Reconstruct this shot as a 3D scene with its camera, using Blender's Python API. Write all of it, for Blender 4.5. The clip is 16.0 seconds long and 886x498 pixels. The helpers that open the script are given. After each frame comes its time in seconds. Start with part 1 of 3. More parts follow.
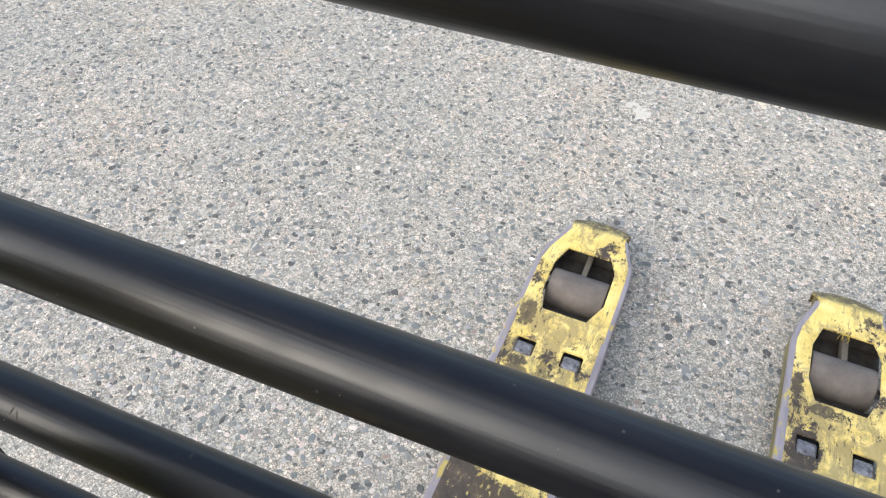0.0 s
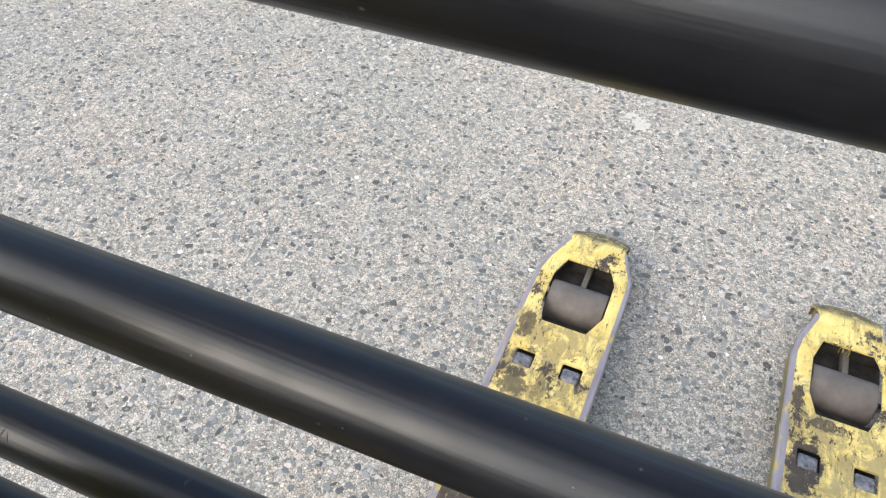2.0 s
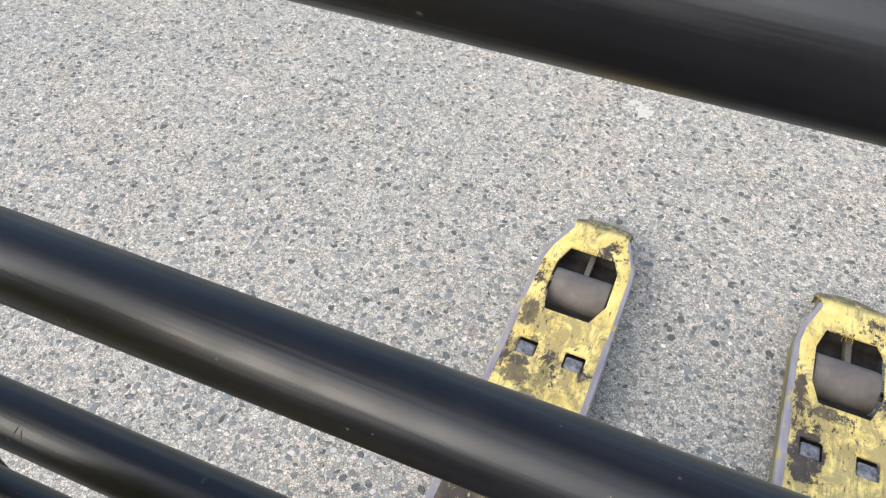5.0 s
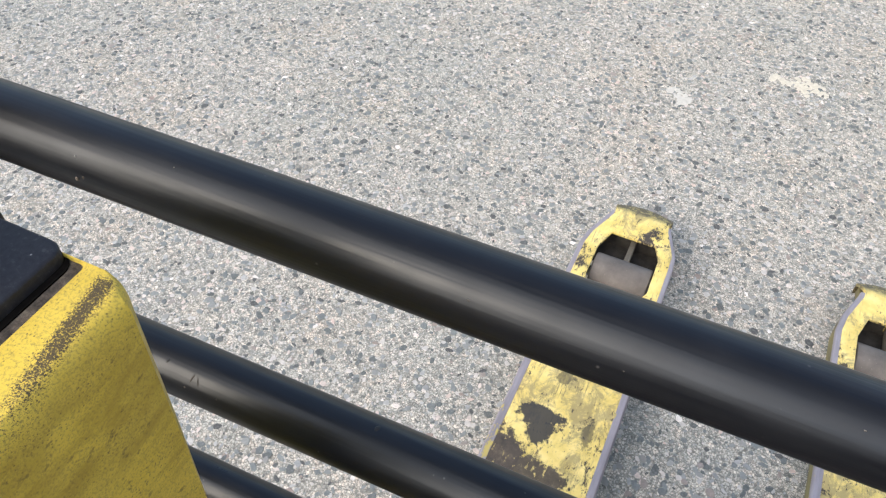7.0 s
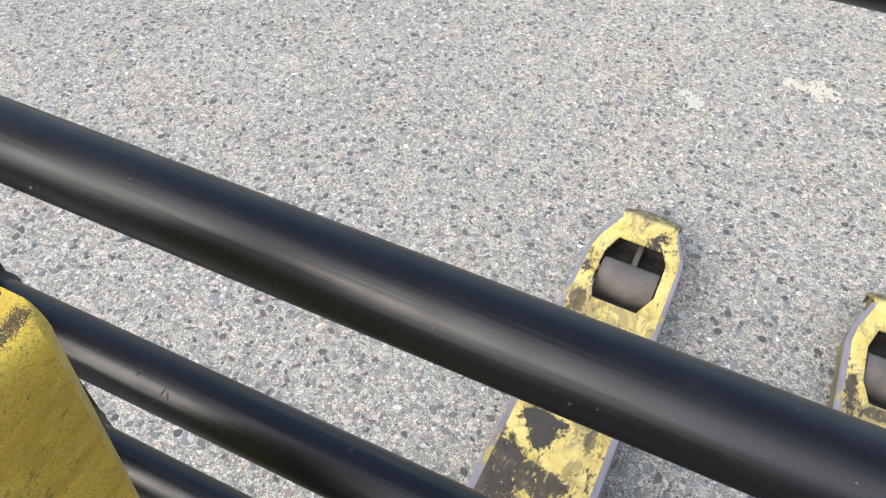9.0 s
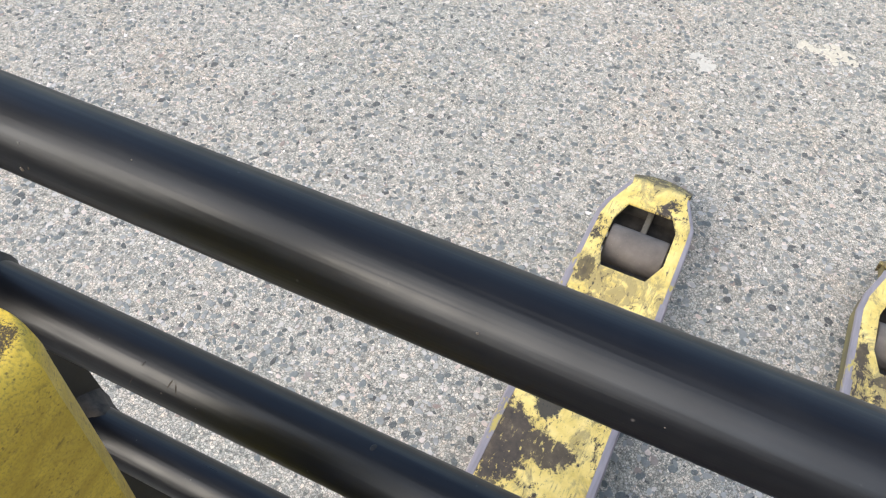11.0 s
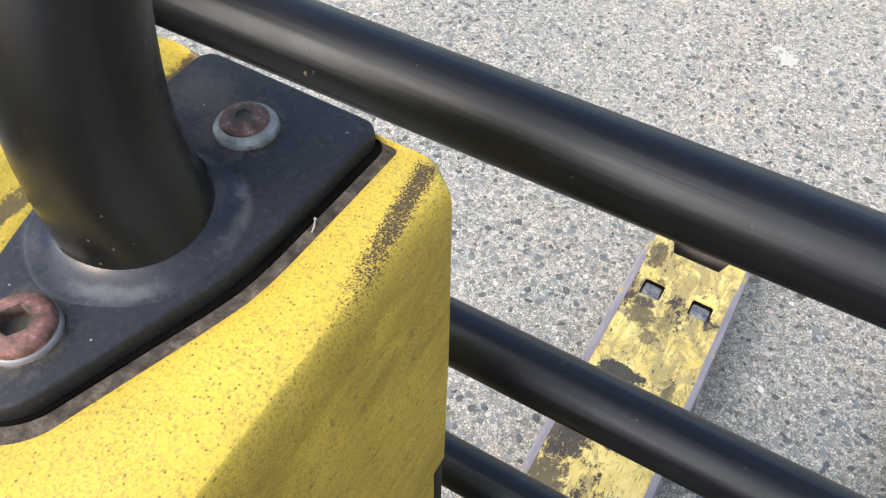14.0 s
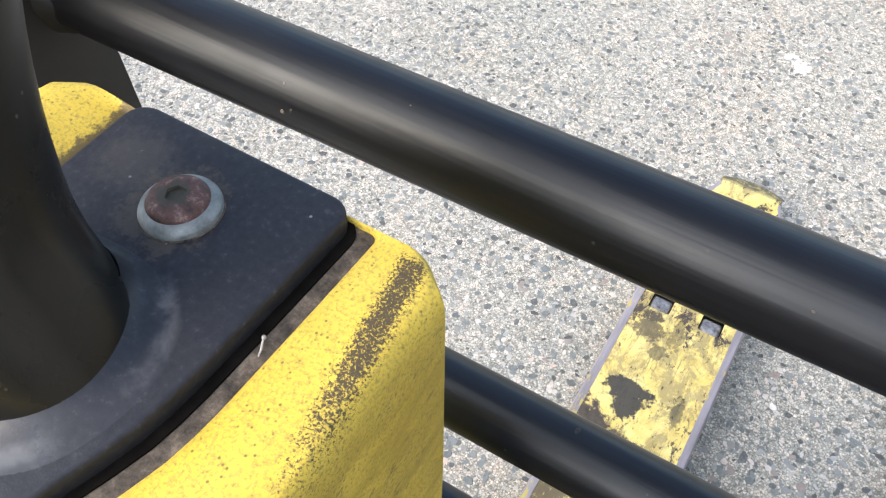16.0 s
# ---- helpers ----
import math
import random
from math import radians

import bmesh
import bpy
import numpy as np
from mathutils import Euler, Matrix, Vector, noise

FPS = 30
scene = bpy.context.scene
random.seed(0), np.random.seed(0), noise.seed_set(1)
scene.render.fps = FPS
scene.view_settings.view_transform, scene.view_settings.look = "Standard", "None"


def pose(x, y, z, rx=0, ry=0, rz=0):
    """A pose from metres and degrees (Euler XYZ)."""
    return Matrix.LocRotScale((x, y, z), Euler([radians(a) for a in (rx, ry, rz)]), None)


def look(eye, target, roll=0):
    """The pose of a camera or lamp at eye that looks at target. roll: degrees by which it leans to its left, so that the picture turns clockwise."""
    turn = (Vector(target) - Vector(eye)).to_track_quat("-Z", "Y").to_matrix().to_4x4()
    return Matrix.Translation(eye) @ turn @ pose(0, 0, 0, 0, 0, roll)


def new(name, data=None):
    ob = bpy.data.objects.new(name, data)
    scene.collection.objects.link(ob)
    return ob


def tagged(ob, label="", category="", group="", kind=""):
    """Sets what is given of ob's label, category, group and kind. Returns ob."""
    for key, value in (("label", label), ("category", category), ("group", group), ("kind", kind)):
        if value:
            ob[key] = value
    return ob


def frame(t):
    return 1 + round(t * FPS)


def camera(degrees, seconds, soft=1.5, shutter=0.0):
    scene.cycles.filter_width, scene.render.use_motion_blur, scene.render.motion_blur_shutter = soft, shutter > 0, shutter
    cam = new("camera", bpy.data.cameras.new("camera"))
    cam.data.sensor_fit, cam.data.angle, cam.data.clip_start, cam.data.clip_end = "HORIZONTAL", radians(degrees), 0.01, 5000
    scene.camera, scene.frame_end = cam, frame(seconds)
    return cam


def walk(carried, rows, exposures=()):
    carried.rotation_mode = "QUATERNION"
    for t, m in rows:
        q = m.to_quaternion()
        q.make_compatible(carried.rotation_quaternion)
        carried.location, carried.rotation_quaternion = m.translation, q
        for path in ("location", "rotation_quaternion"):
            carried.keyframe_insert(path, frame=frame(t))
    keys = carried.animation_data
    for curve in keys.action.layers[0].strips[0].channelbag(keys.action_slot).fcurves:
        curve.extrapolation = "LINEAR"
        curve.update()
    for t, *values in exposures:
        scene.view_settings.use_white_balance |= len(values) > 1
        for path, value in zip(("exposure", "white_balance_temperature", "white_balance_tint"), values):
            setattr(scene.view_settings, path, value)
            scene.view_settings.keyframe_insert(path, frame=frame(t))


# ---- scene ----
# ---- camera and its way ----
cam = camera(60.26, 16.0, soft=1.25)
PATH = [
    (0, (0.1219, -1.0860, 1.2316), (-0.2622, -0.1450, 0.1283), 1.55),
    (0.5, (0.1202, -1.0801, 1.2312), (-0.2634, -0.1347, 0.1316), 1.87),
    (1, (0.1198, -1.0786, 1.2302), (-0.2608, -0.1280, 0.1341), 1.97),
    (1.5, (0.1111, -1.0823, 1.2298), (-0.2725, -0.1293, 0.1368), 1.91),
    (2, (0.1167, -1.0798, 1.2288), (-0.2685, -0.1256, 0.1375), 1.95),
    (2.5, (0.1062, -1.0848, 1.2281), (-0.2780, -0.1320, 0.1351), 1.92),
    (3, (0.1110, -1.0826, 1.2290), (-0.2716, -0.1310, 0.1344), 1.99),
    (3.5, (0.1096, -1.0828, 1.2290), (-0.2748, -0.1323, 0.1342), 1.91),
    (6, (0.1067, -1.0750, 1.2276), (-0.2632, -0.1495, 0.1066), 2.23),
    (6.5, (0.0902, -1.0904, 1.2325), (-0.2843, -0.1712, 0.1078), 2.00),
    (6.7, (0.0726, -1.1112, 1.2339), (-0.3077, -0.1970, 0.1071), 1.91),
    (7, (0.0645, -1.1130, 1.2293), (-0.3284, -0.2053, 0.1017), 2.14),
    (7.5, (0.0757, -1.1012, 1.2301), (-0.3323, -0.1970, 0.1050), 2.25),
    (8, (0.0793, -1.0978, 1.2308), (-0.3327, -0.1917, 0.1086), 2.28),
    (10.5, (0.0491, -1.0889, 1.2122), (-0.3489, -0.2301, 0.0486), 2.13),
    (11, (0.0532, -1.0845, 1.2124), (-0.3360, -0.2387, 0.0363), 2.28),
    (11.5, (0.0522, -1.0839, 1.2122), (-0.3315, -0.2477, 0.0275), 2.35),
    (12, (0.0486, -1.0885, 1.2130), (-0.3353, -0.2588, 0.0237), 2.29),
    (12.5, (0.0497, -1.0968, 1.2167), (-0.3361, -0.2687, 0.0269), 2.17),
    (13, (0.0282, -1.1142, 1.2168), (-0.3759, -0.2955, 0.0266), 2.00),
    (13.5, (0.0127, -1.1320, 1.2130), (-0.4276, -0.3315, 0.0234), 1.26),
    (14, (0.0212, -1.1333, 1.2118), (-0.4381, -0.3450, 0.0212), 1.04),
    (14.5, (0.0206, -1.1226, 1.2130), (-0.4460, -0.3342, 0.0253), 0.83),
    (15, (0.0206, -1.1148, 1.2000), (-0.4472, -0.3298, 0.0104), 1.02),
    (15.5, (0.0149, -1.1047, 1.1998), (-0.4539, -0.3172, 0.0123), 1.08),
    (16, (0.0077, -1.1068, 1.1980), (-0.4639, -0.3217, 0.0101), 0.91),
]
walk(cam, [(t, look(eye, target, roll)) for t, eye, target, roll in PATH], exposures=[(0.0, 0.0), (12.5, 0.0), (13.5, 0.1), (14.5, 0.12), (15.0, 0.15), (15.5, 0.25), (16.0, 0.34)])

# ---- light ----
SUN_ELEVATION, SUN_ROTATION = radians(36), radians(207)
world = bpy.data.worlds.new("sky")
scene.world = world
world.use_nodes = True
wn = world.node_tree.nodes
sky = wn.new("ShaderNodeTexSky")
sky.sky_type = "NISHITA"
sky.sun_disc = False
sky.sun_elevation, sky.sun_rotation = SUN_ELEVATION, SUN_ROTATION
sky.air_density, sky.dust_density, sky.ozone_density = 1.0, 3.0, 0.8
wn["Background"].inputs["Strength"].default_value = 0.335
world.node_tree.links.new(sky.outputs[0], wn["Background"].inputs["Color"])
sun_data = bpy.data.lights.new("sun", "SUN")
sun_data.energy, sun_data.angle, sun_data.color = 2.4, radians(98), (1.0, 0.995, 0.985)
sun = new("sun", sun_data)
sun.matrix_world = look((4 * math.sin(SUN_ROTATION), 4 * math.cos(SUN_ROTATION), 4 * math.tan(SUN_ELEVATION)), (0, 0, 0))

# ---- helpers for building ----
def part(name, bm, material, parent=None, label="", smooth=True):
    """Links a bmesh as one mesh object under a thing or a part."""
    me = bpy.data.meshes.new(name)
    bmesh.ops.recalc_face_normals(bm, faces=bm.faces)
    bm.to_mesh(me)
    bm.free()
    if smooth:
        for p in me.polygons:
            p.use_smooth = True
        me.set_sharp_from_angle(angle=radians(38))
    me.materials.append(material)
    ob = new(name, me)
    ob.parent = parent
    if label:
        tagged(ob, label)
    return ob


def prism(outline, z0, z1, holes=(), bevel=0.0, segments=2):
    """A flat plate with the outline (and holes) in x and y, between two heights."""
    bm = bmesh.new()
    edges = []
    for loop in (outline, *holes):
        vs = [bm.verts.new((x, y, z1)) for x, y in loop]
        edges += [bm.edges.new((vs[i], vs[(i + 1) % len(vs)])) for i in range(len(vs))]
    bmesh.ops.triangle_fill(bm, use_beauty=True, use_dissolve=False, edges=edges)
    out = bmesh.ops.extrude_face_region(bm, geom=bm.faces[:])
    for v in out["geom"]:
        if isinstance(v, bmesh.types.BMVert):
            v.co.z = z0
    bmesh.ops.dissolve_limit(bm, angle_limit=0.01, verts=bm.verts, edges=bm.edges)
    bmesh.ops.recalc_face_normals(bm, faces=bm.faces)
    if bevel:
        sharp = [e for e in bm.edges if len(e.link_faces) == 2 and e.calc_face_angle(0) > 0.9 and abs(e.verts[0].co.z - e.verts[1].co.z) < 1e-5]
        bmesh.ops.bevel(bm, geom=sharp, offset=bevel, segments=segments, affect="EDGES", profile=0.5, clamp_overlap=True)
    bmesh.ops.triangulate(bm, faces=[f for f in bm.faces if len(f.verts) > 4])
    return bm


def box(x0, x1, y0, y1, z0, z1, bevel=0.002, segments=2):
    bm = bmesh.new()
    bmesh.ops.create_cube(bm, size=1, matrix=Matrix.LocRotScale(((x0 + x1) / 2, (y0 + y1) / 2, (z0 + z1) / 2), None, (x1 - x0, y1 - y0, z1 - z0)))
    if bevel:
        bmesh.ops.bevel(bm, geom=bm.edges[:], offset=bevel, segments=segments, affect="EDGES", profile=0.5, clamp_overlap=True)
    return bm


def sweep(path, radii, sides=32, caps=True):
    """A tube along a list of points, with a radius at each."""
    bm = bmesh.new()
    pts = [Vector(p) for p in path]
    up = Vector((0.3, 0.2, 1))
    rings = []
    for i, p in enumerate(pts):
        d = (pts[min(i + 1, len(pts) - 1)] - pts[max(i - 1, 0)]).normalized()
        a = d.cross(up if abs(d.normalized().dot(up.normalized())) < 0.97 else Vector((0, 1, 0))).normalized()
        if rings:
            a = (last - last.dot(d) * d).normalized()
        last = a
        b = d.cross(a)
        r = radii[i] if hasattr(radii, "__len__") else radii
        rings.append([bm.verts.new(p + r * (math.cos(k * math.tau / sides) * a + math.sin(k * math.tau / sides) * b)) for k in range(sides)])
    for r0, r1 in zip(rings, rings[1:]):
        for k in range(sides):
            bm.faces.new((r0[k], r0[(k + 1) % sides], r1[(k + 1) % sides], r1[k]))
    if caps:
        bm.faces.new(rings[0])
        bm.faces.new(rings[-1])
    return bm


def lathe(profile, centre, axis="z", sides=36):
    """A body turned about an axis: profile of (radius, height)."""
    bm = bmesh.new()
    rings = []
    for r, h in profile:
        ring = []
        for k in range(sides):
            c, s = r * math.cos(k * math.tau / sides), r * math.sin(k * math.tau / sides)
            v = (c, s, h) if axis == "z" else (h, c, s)
            ring.append(bm.verts.new(Vector(centre) + Vector(v)))
        rings.append(ring)
    for r0, r1 in zip(rings, rings[1:]):
        for k in range(sides):
            bm.faces.new((r0[k], r0[(k + 1) % sides], r1[(k + 1) % sides], r1[k]))
    bm.faces.new(rings[0])
    bm.faces.new(rings[-1])
    return bm


# ---- materials ----
class Nodes:
    """A small writer of node materials."""

    def __init__(self, name):
        self.m = bpy.data.materials.new(name)
        self.m.use_nodes = True
        self.t = self.m.node_tree
        self.bsdf = self.t.nodes["Principled BSDF"]
        self.co = self.t.nodes.new("ShaderNodeTexCoord").outputs["Object"]

    def link(self, a, b):
        self.t.links.new(a, b)

    def put(self, socket, value):
        if hasattr(value, "is_output"):
            self.link(value, socket)
        else:
            socket.default_value = value if not isinstance(value, tuple) or len(value) != 3 or socket.type != "RGBA" else (*value, 1)

    def mapped(self, scale, offset=(0, 0, 0)):
        n = self.t.nodes.new("ShaderNodeMapping")
        self.link(self.co, n.inputs["Vector"])
        n.inputs["Scale"].default_value = scale
        n.inputs["Location"].default_value = offset
        return n.outputs[0]

    def noise(self, scale, detail=4, rough=0.55, vec=None, warp=0.0):
        n = self.t.nodes.new("ShaderNodeTexNoise")
        self.link(vec or self.co, n.inputs["Vector"])
        for key, v in (("Scale", scale), ("Detail", detail), ("Roughness", rough), ("Distortion", warp)):
            n.inputs[key].default_value = v
        return n.outputs["Fac"]

    def cells(self, scale, feature="F1", vec=None, out="Color", chance=1.0):
        n = self.t.nodes.new("ShaderNodeTexVoronoi")
        n.feature = feature
        self.link(vec or self.co, n.inputs["Vector"])
        n.inputs["Scale"].default_value = scale
        n.inputs["Randomness"].default_value = chance
        return n.outputs[out]

    def chance(self, colour):
        """An even random value out of a cell's colour."""
        n = self.t.nodes.new("ShaderNodeSeparateColor")
        self.link(colour, n.inputs[0])
        return n.outputs[0]

    def ramp(self, fac, stops, smooth=False):
        n = self.t.nodes.new("ShaderNodeValToRGB")
        self.link(fac, n.inputs[0])
        e = n.color_ramp.elements
        while len(e) < len(stops):
            e.new(0.5)
        for el, (p, c) in zip(e, stops):
            el.position, el.color = p, (*c, 1) if isinstance(c, tuple) else (c, c, c, 1)
        if smooth:
            n.color_ramp.interpolation = "EASE"
        return n.outputs[0]

    def mix(self, fac, a, b, kind="MIX"):
        n = self.t.nodes.new("ShaderNodeMix")
        n.data_type, n.blend_type = "RGBA", kind
        self.put(n.inputs[0], fac)
        self.put(n.inputs[6], a)
        self.put(n.inputs[7], b)
        return n.outputs[2]

    def maths(self, op, a, b=0.0, clamp=False):
        n = self.t.nodes.new("ShaderNodeMath")
        n.operation, n.use_clamp = op, clamp
        self.put(n.inputs[0], a)
        self.put(n.inputs[1], b)
        return n.outputs[0]

    def axis(self, name):
        n = self.t.nodes.new("ShaderNodeSeparateXYZ")
        self.link(self.co, n.inputs[0])
        return n.outputs[name]

    def band(self, value, lo, hi):
        """0 below lo, 1 above hi."""
        n = self.t.nodes.new("ShaderNodeMapRange")
        n.interpolation_type = "SMOOTHSTEP"
        self.link(value, n.inputs[0])
        n.inputs[1].default_value, n.inputs[2].default_value = lo, hi
        return n.outputs[0]

    def bump(self, height, strength=0.3, distance=0.001):
        n = self.t.nodes.new("ShaderNodeBump")
        n.inputs["Strength"].default_value, n.inputs["Distance"].default_value = strength, distance
        self.link(height, n.inputs["Height"])
        if self.bsdf.inputs["Normal"].is_linked:
            self.link(self.bsdf.inputs["Normal"].links[0].from_socket, n.inputs["Normal"])
        self.link(n.outputs[0], self.bsdf.inputs["Normal"])

    def done(self, colour=None, rough=None, metal=None, spec=None):
        for key, v in (("Base Color", colour), ("Roughness", rough), ("Metallic", metal), ("Specular IOR Level", spec)):
            if v is not None:
                self.put(self.bsdf.inputs[key], v)
        return self.m


def blob(n, cx, cy, rx, ry, wob, seed=0.0, soft=0.05):
    """A mask of a ragged patch about a place in x and y."""
    v = n.mapped((1 / rx, 1 / ry, 0), (-cx / rx, -cy / ry, 0))
    ln = n.t.nodes.new("ShaderNodeVectorMath")
    ln.operation = "LENGTH"
    n.link(v, ln.inputs[0])
    edge = n.noise(wob, 9, 0.76, n.mapped((1, 1, 1), (seed, seed * 2, 0)))
    d = n.maths("ADD", ln.outputs["Value"], n.maths("MULTIPLY", n.maths("SUBTRACT", edge, 0.5), 2.9))
    return n.maths("SUBTRACT", 1.0, n.band(d, 0.98 - soft, 0.98 + soft))


def ground_material():
    n = Nodes("exposed_aggregate_ground")
    warp = n.t.nodes.new("ShaderNodeVectorMath")
    warp.operation = "MULTIPLY_ADD"
    wob = n.t.nodes.new("ShaderNodeTexNoise")
    n.link(n.co, wob.inputs["Vector"])
    wob.inputs["Scale"].default_value = 330
    n.link(wob.outputs["Color"], warp.inputs[0])
    warp.inputs[1].default_value = (0.0026, 0.0026, 0.0)
    n.link(n.co, warp.inputs[2])
    v = warp.outputs[0]
    # Sand and cement, packed small gravel in warm and cool tones, larger stones among it.
    sand = n.chance(n.cells(430, vec=v))
    gravel = n.chance(n.cells(200, vec=v))
    stones = n.chance(n.cells(105, vec=v))
    col = n.ramp(gravel, [(0.0, (0.12, 0.13, 0.13)), (0.18, (0.29, 0.3, 0.29)), (0.45, (0.46, 0.45, 0.42)), (0.75, (0.6, 0.575, 0.53)), (0.93, (0.7, 0.62, 0.545)), (1.0, (0.9, 0.87, 0.81))])
    b = n.ramp(stones, [(0.0, (0.09, 0.1, 0.1)), (0.22, (0.25, 0.265, 0.26)), (0.45, (0.46, 0.45, 0.425)), (0.8, (0.68, 0.645, 0.59)), (1.0, (0.76, 0.64, 0.55))])
    col = n.mix(0.42, col, b)
    col = n.mix(n.ramp(sand, [(0.0, 0.8), (0.15, 0.55), (0.2, 0.0)]), col, (0.19, 0.183, 0.168))
    col = n.mix(n.ramp(sand, [(0.84, 0.0), (0.9, 0.3), (1.0, 0.6)]), col, (0.86, 0.83, 0.76))
    crack = n.cells(200, "DISTANCE_TO_EDGE", v, "Distance")
    col = n.mix(n.ramp(crack, [(0.0, 0.85), (0.13, 0.0)]), col, (0.13, 0.126, 0.115))
    col = n.mix(0.6, col, n.mix(1.0, col, n.ramp(n.noise(800, 3, 0.7), [(0.3, 0.68), (0.7, 1.3)]), "MULTIPLY"))
    col = n.mix(1.0, col, (1.1, 1.08, 1.0), "MULTIPLY")
    # Broad cool and warm areas.
    stain = n.noise(1.3, 4, 0.6)
    col = n.mix(n.maths("MULTIPLY", n.band(stain, 0.42, 0.66), 0.6), col, n.mix(1.0, col, (0.87, 0.91, 0.925), "MULTIPLY"))
    warm = n.noise(4.5, 3, 0.6, n.mapped((1, 1, 1), (4, 7, 0)))
    col = n.mix(n.maths("MULTIPLY", n.band(warm, 0.45, 0.75), 0.7), col, n.mix(1.0, col, (1.05, 0.985, 0.92), "MULTIPLY"))
    n.bump(sand, 0.55, 0.0016)
    n.bump(gravel, 0.6, 0.0024)
    return n.done(col, n.ramp(sand, [(0, 0.75), (1, 0.95)]), spec=0.3)


def stone_material(name, stops):
    n = Nodes(name)
    geo = n.t.nodes.new("ShaderNodeNewGeometry")
    col = n.ramp(geo.outputs["Random Per Island"], stops)
    col = n.mix(n.maths("MULTIPLY", n.band(n.noise(420, 3, 0.7), 0.46, 0.72), 0.3), col, (0.44, 0.43, 0.405))
    col = n.mix(0.35, col, n.mix(1.0, col, n.ramp(n.noise(160, 3), [(0.3, 0.65), (0.7, 1.3)]), "MULTIPLY"))
    n.bump(n.noise(500, 3), 0.3, 0.0006)
    return n.done(col, 0.72, spec=0.35)


def yellow_fork_material():
    n = Nodes("chipped_yellow_paint")
    y = n.axis("Y")
    # Each fork has its own wear: the pattern is moved by the fork's place.
    info = n.t.nodes.new("ShaderNodeObjectInfo")
    moved = n.t.nodes.new("ShaderNodeVectorMath")
    moved.operation = "MULTIPLY_ADD"
    n.link(info.outputs["Location"], moved.inputs[0])
    moved.inputs[1].default_value = (7.0, 0.0, 0.0)
    n.link(n.co, moved.inputs[2])
    n.co = moved.outputs[0]
    paint = n.ramp(n.noise(30, 6, 0.65), [(0.3, (0.66, 0.5, 0.13)), (0.5, (0.8, 0.63, 0.2)), (0.72, (0.9, 0.73, 0.29))])
    # Thin brown film, wiped along the fork, thickest behind the roller.
    rubbed = n.noise(30, 9, 0.76, n.mapped((1, 0.6, 1), (9, 2, 0)), 0.5)
    behind = n.maths("MULTIPLY", n.band(y, -0.5, -0.3), n.maths("SUBTRACT", 1.0, n.band(y, -0.2, -0.12)))
    film = n.band(n.maths("ADD", rubbed, n.maths("MULTIPLY", behind, 0.085)), 0.5, 0.62)
    paint = n.mix(n.maths("MULTIPLY", film, 0.74), paint, (0.3, 0.24, 0.115))
    lines = n.band(n.noise(1.0, 5, 0.65, n.mapped((260, 16, 1))), 0.55, 0.64)
    lines = n.maths("MULTIPLY", lines, n.band(n.noise(25, 3), 0.45, 0.6))
    paint = n.mix(n.maths("MULTIPLY", lines, 0.7), paint, (0.2, 0.165, 0.09))
    bare = n.ramp(n.noise(45, 8, 0.72), [(0.32, (0.042, 0.035, 0.03)), (0.55, (0.085, 0.068, 0.05)), (0.72, (0.17, 0.132, 0.085))])
    # Chips: ragged islands of lost paint with crumbs round them.
    flake = n.maths("ADD", n.noise(30, 12, 0.8, n.mapped((1, 0.7, 1), (0, 4, 0)), 0.3), n.maths("MULTIPLY", n.maths("SUBTRACT", n.noise(7, 3, 0.5, n.mapped((1, 1, 1), (3.1, 0.4, 0))), 0.5), 0.4))
    mask = n.band(flake, 0.58, 0.602)
    crumbs = n.band(n.noise(130, 5, 0.7, n.mapped((1.2, 0.45, 1))), 0.57, 0.61)
    mask = n.maths("MAXIMUM", mask, n.maths("MULTIPLY", crumbs, n.band(flake, 0.45, 0.53)))
    rim = n.maths("MULTIPLY", n.band(y, 0.066, 0.1), n.band(n.noise(55, 9, 0.8), 0.38, 0.5))
    mask = n.maths("MAXIMUM", mask, n.maths("MULTIPLY", rim, 0.88))
    for cx, cy, rx, ry, wob, seed, deep in (
        (-0.062, -0.572, 0.043, 0.072, 26, 5.0, 1.0), (0.003, -0.56, 0.042, 0.03, 40, 8.0, 0.97), (0.02, -0.735, 0.07, 0.05, 30, 7.0, 1.0), (-0.06, -0.68, 0.03, 0.04, 40, 9.0, 0.9),
        (-0.044, -0.33, 0.026, 0.022, 70, 2.0, 0.75), (-0.066, -0.19, 0.016, 0.034, 80, 3.0, 0.85), (-0.05, -0.302, 0.018, 0.012, 90, 4.0, 0.9), (0.002, -0.315, 0.013, 0.036, 75, 6.0, 0.6),
        (3.447, -0.285, 0.028, 0.056, 45, 1.2, 1.0), (3.47, -0.187, 0.026, 0.013, 70, 2.2, 0.85), (3.424, -0.15, 0.011, 0.032, 80, 3.2, 0.95), (3.536, 0.05, 0.01, 0.009, 120, 4.2, 0.8), (3.51, -0.47, 0.05, 0.06, 40, 5.2, 1.0),
    ):
        mask = n.maths("MAXIMUM", mask, n.maths("MULTIPLY", blob(n, cx, cy, rx, ry, wob, seed, 0.08), deep))
    # Flecks of paint left standing in the bare patches.
    flecks = n.band(n.noise(120, 6, 0.72, n.mapped((1.3, 0.55, 1), (5, 1, 0))), 0.59, 0.63)
    mask = n.maths("MULTIPLY", mask, n.maths("SUBTRACT", 1.0, n.maths("MULTIPLY", flecks, 0.8)))
    col = n.mix(mask, paint, bare)
    black = n.maths("MAXIMUM", blob(n, -0.029, -0.457, 0.04, 0.021, 55, 1.0, 0.1), blob(n, -0.022, -0.482, 0.02, 0.031, 60, 1.5, 0.1))
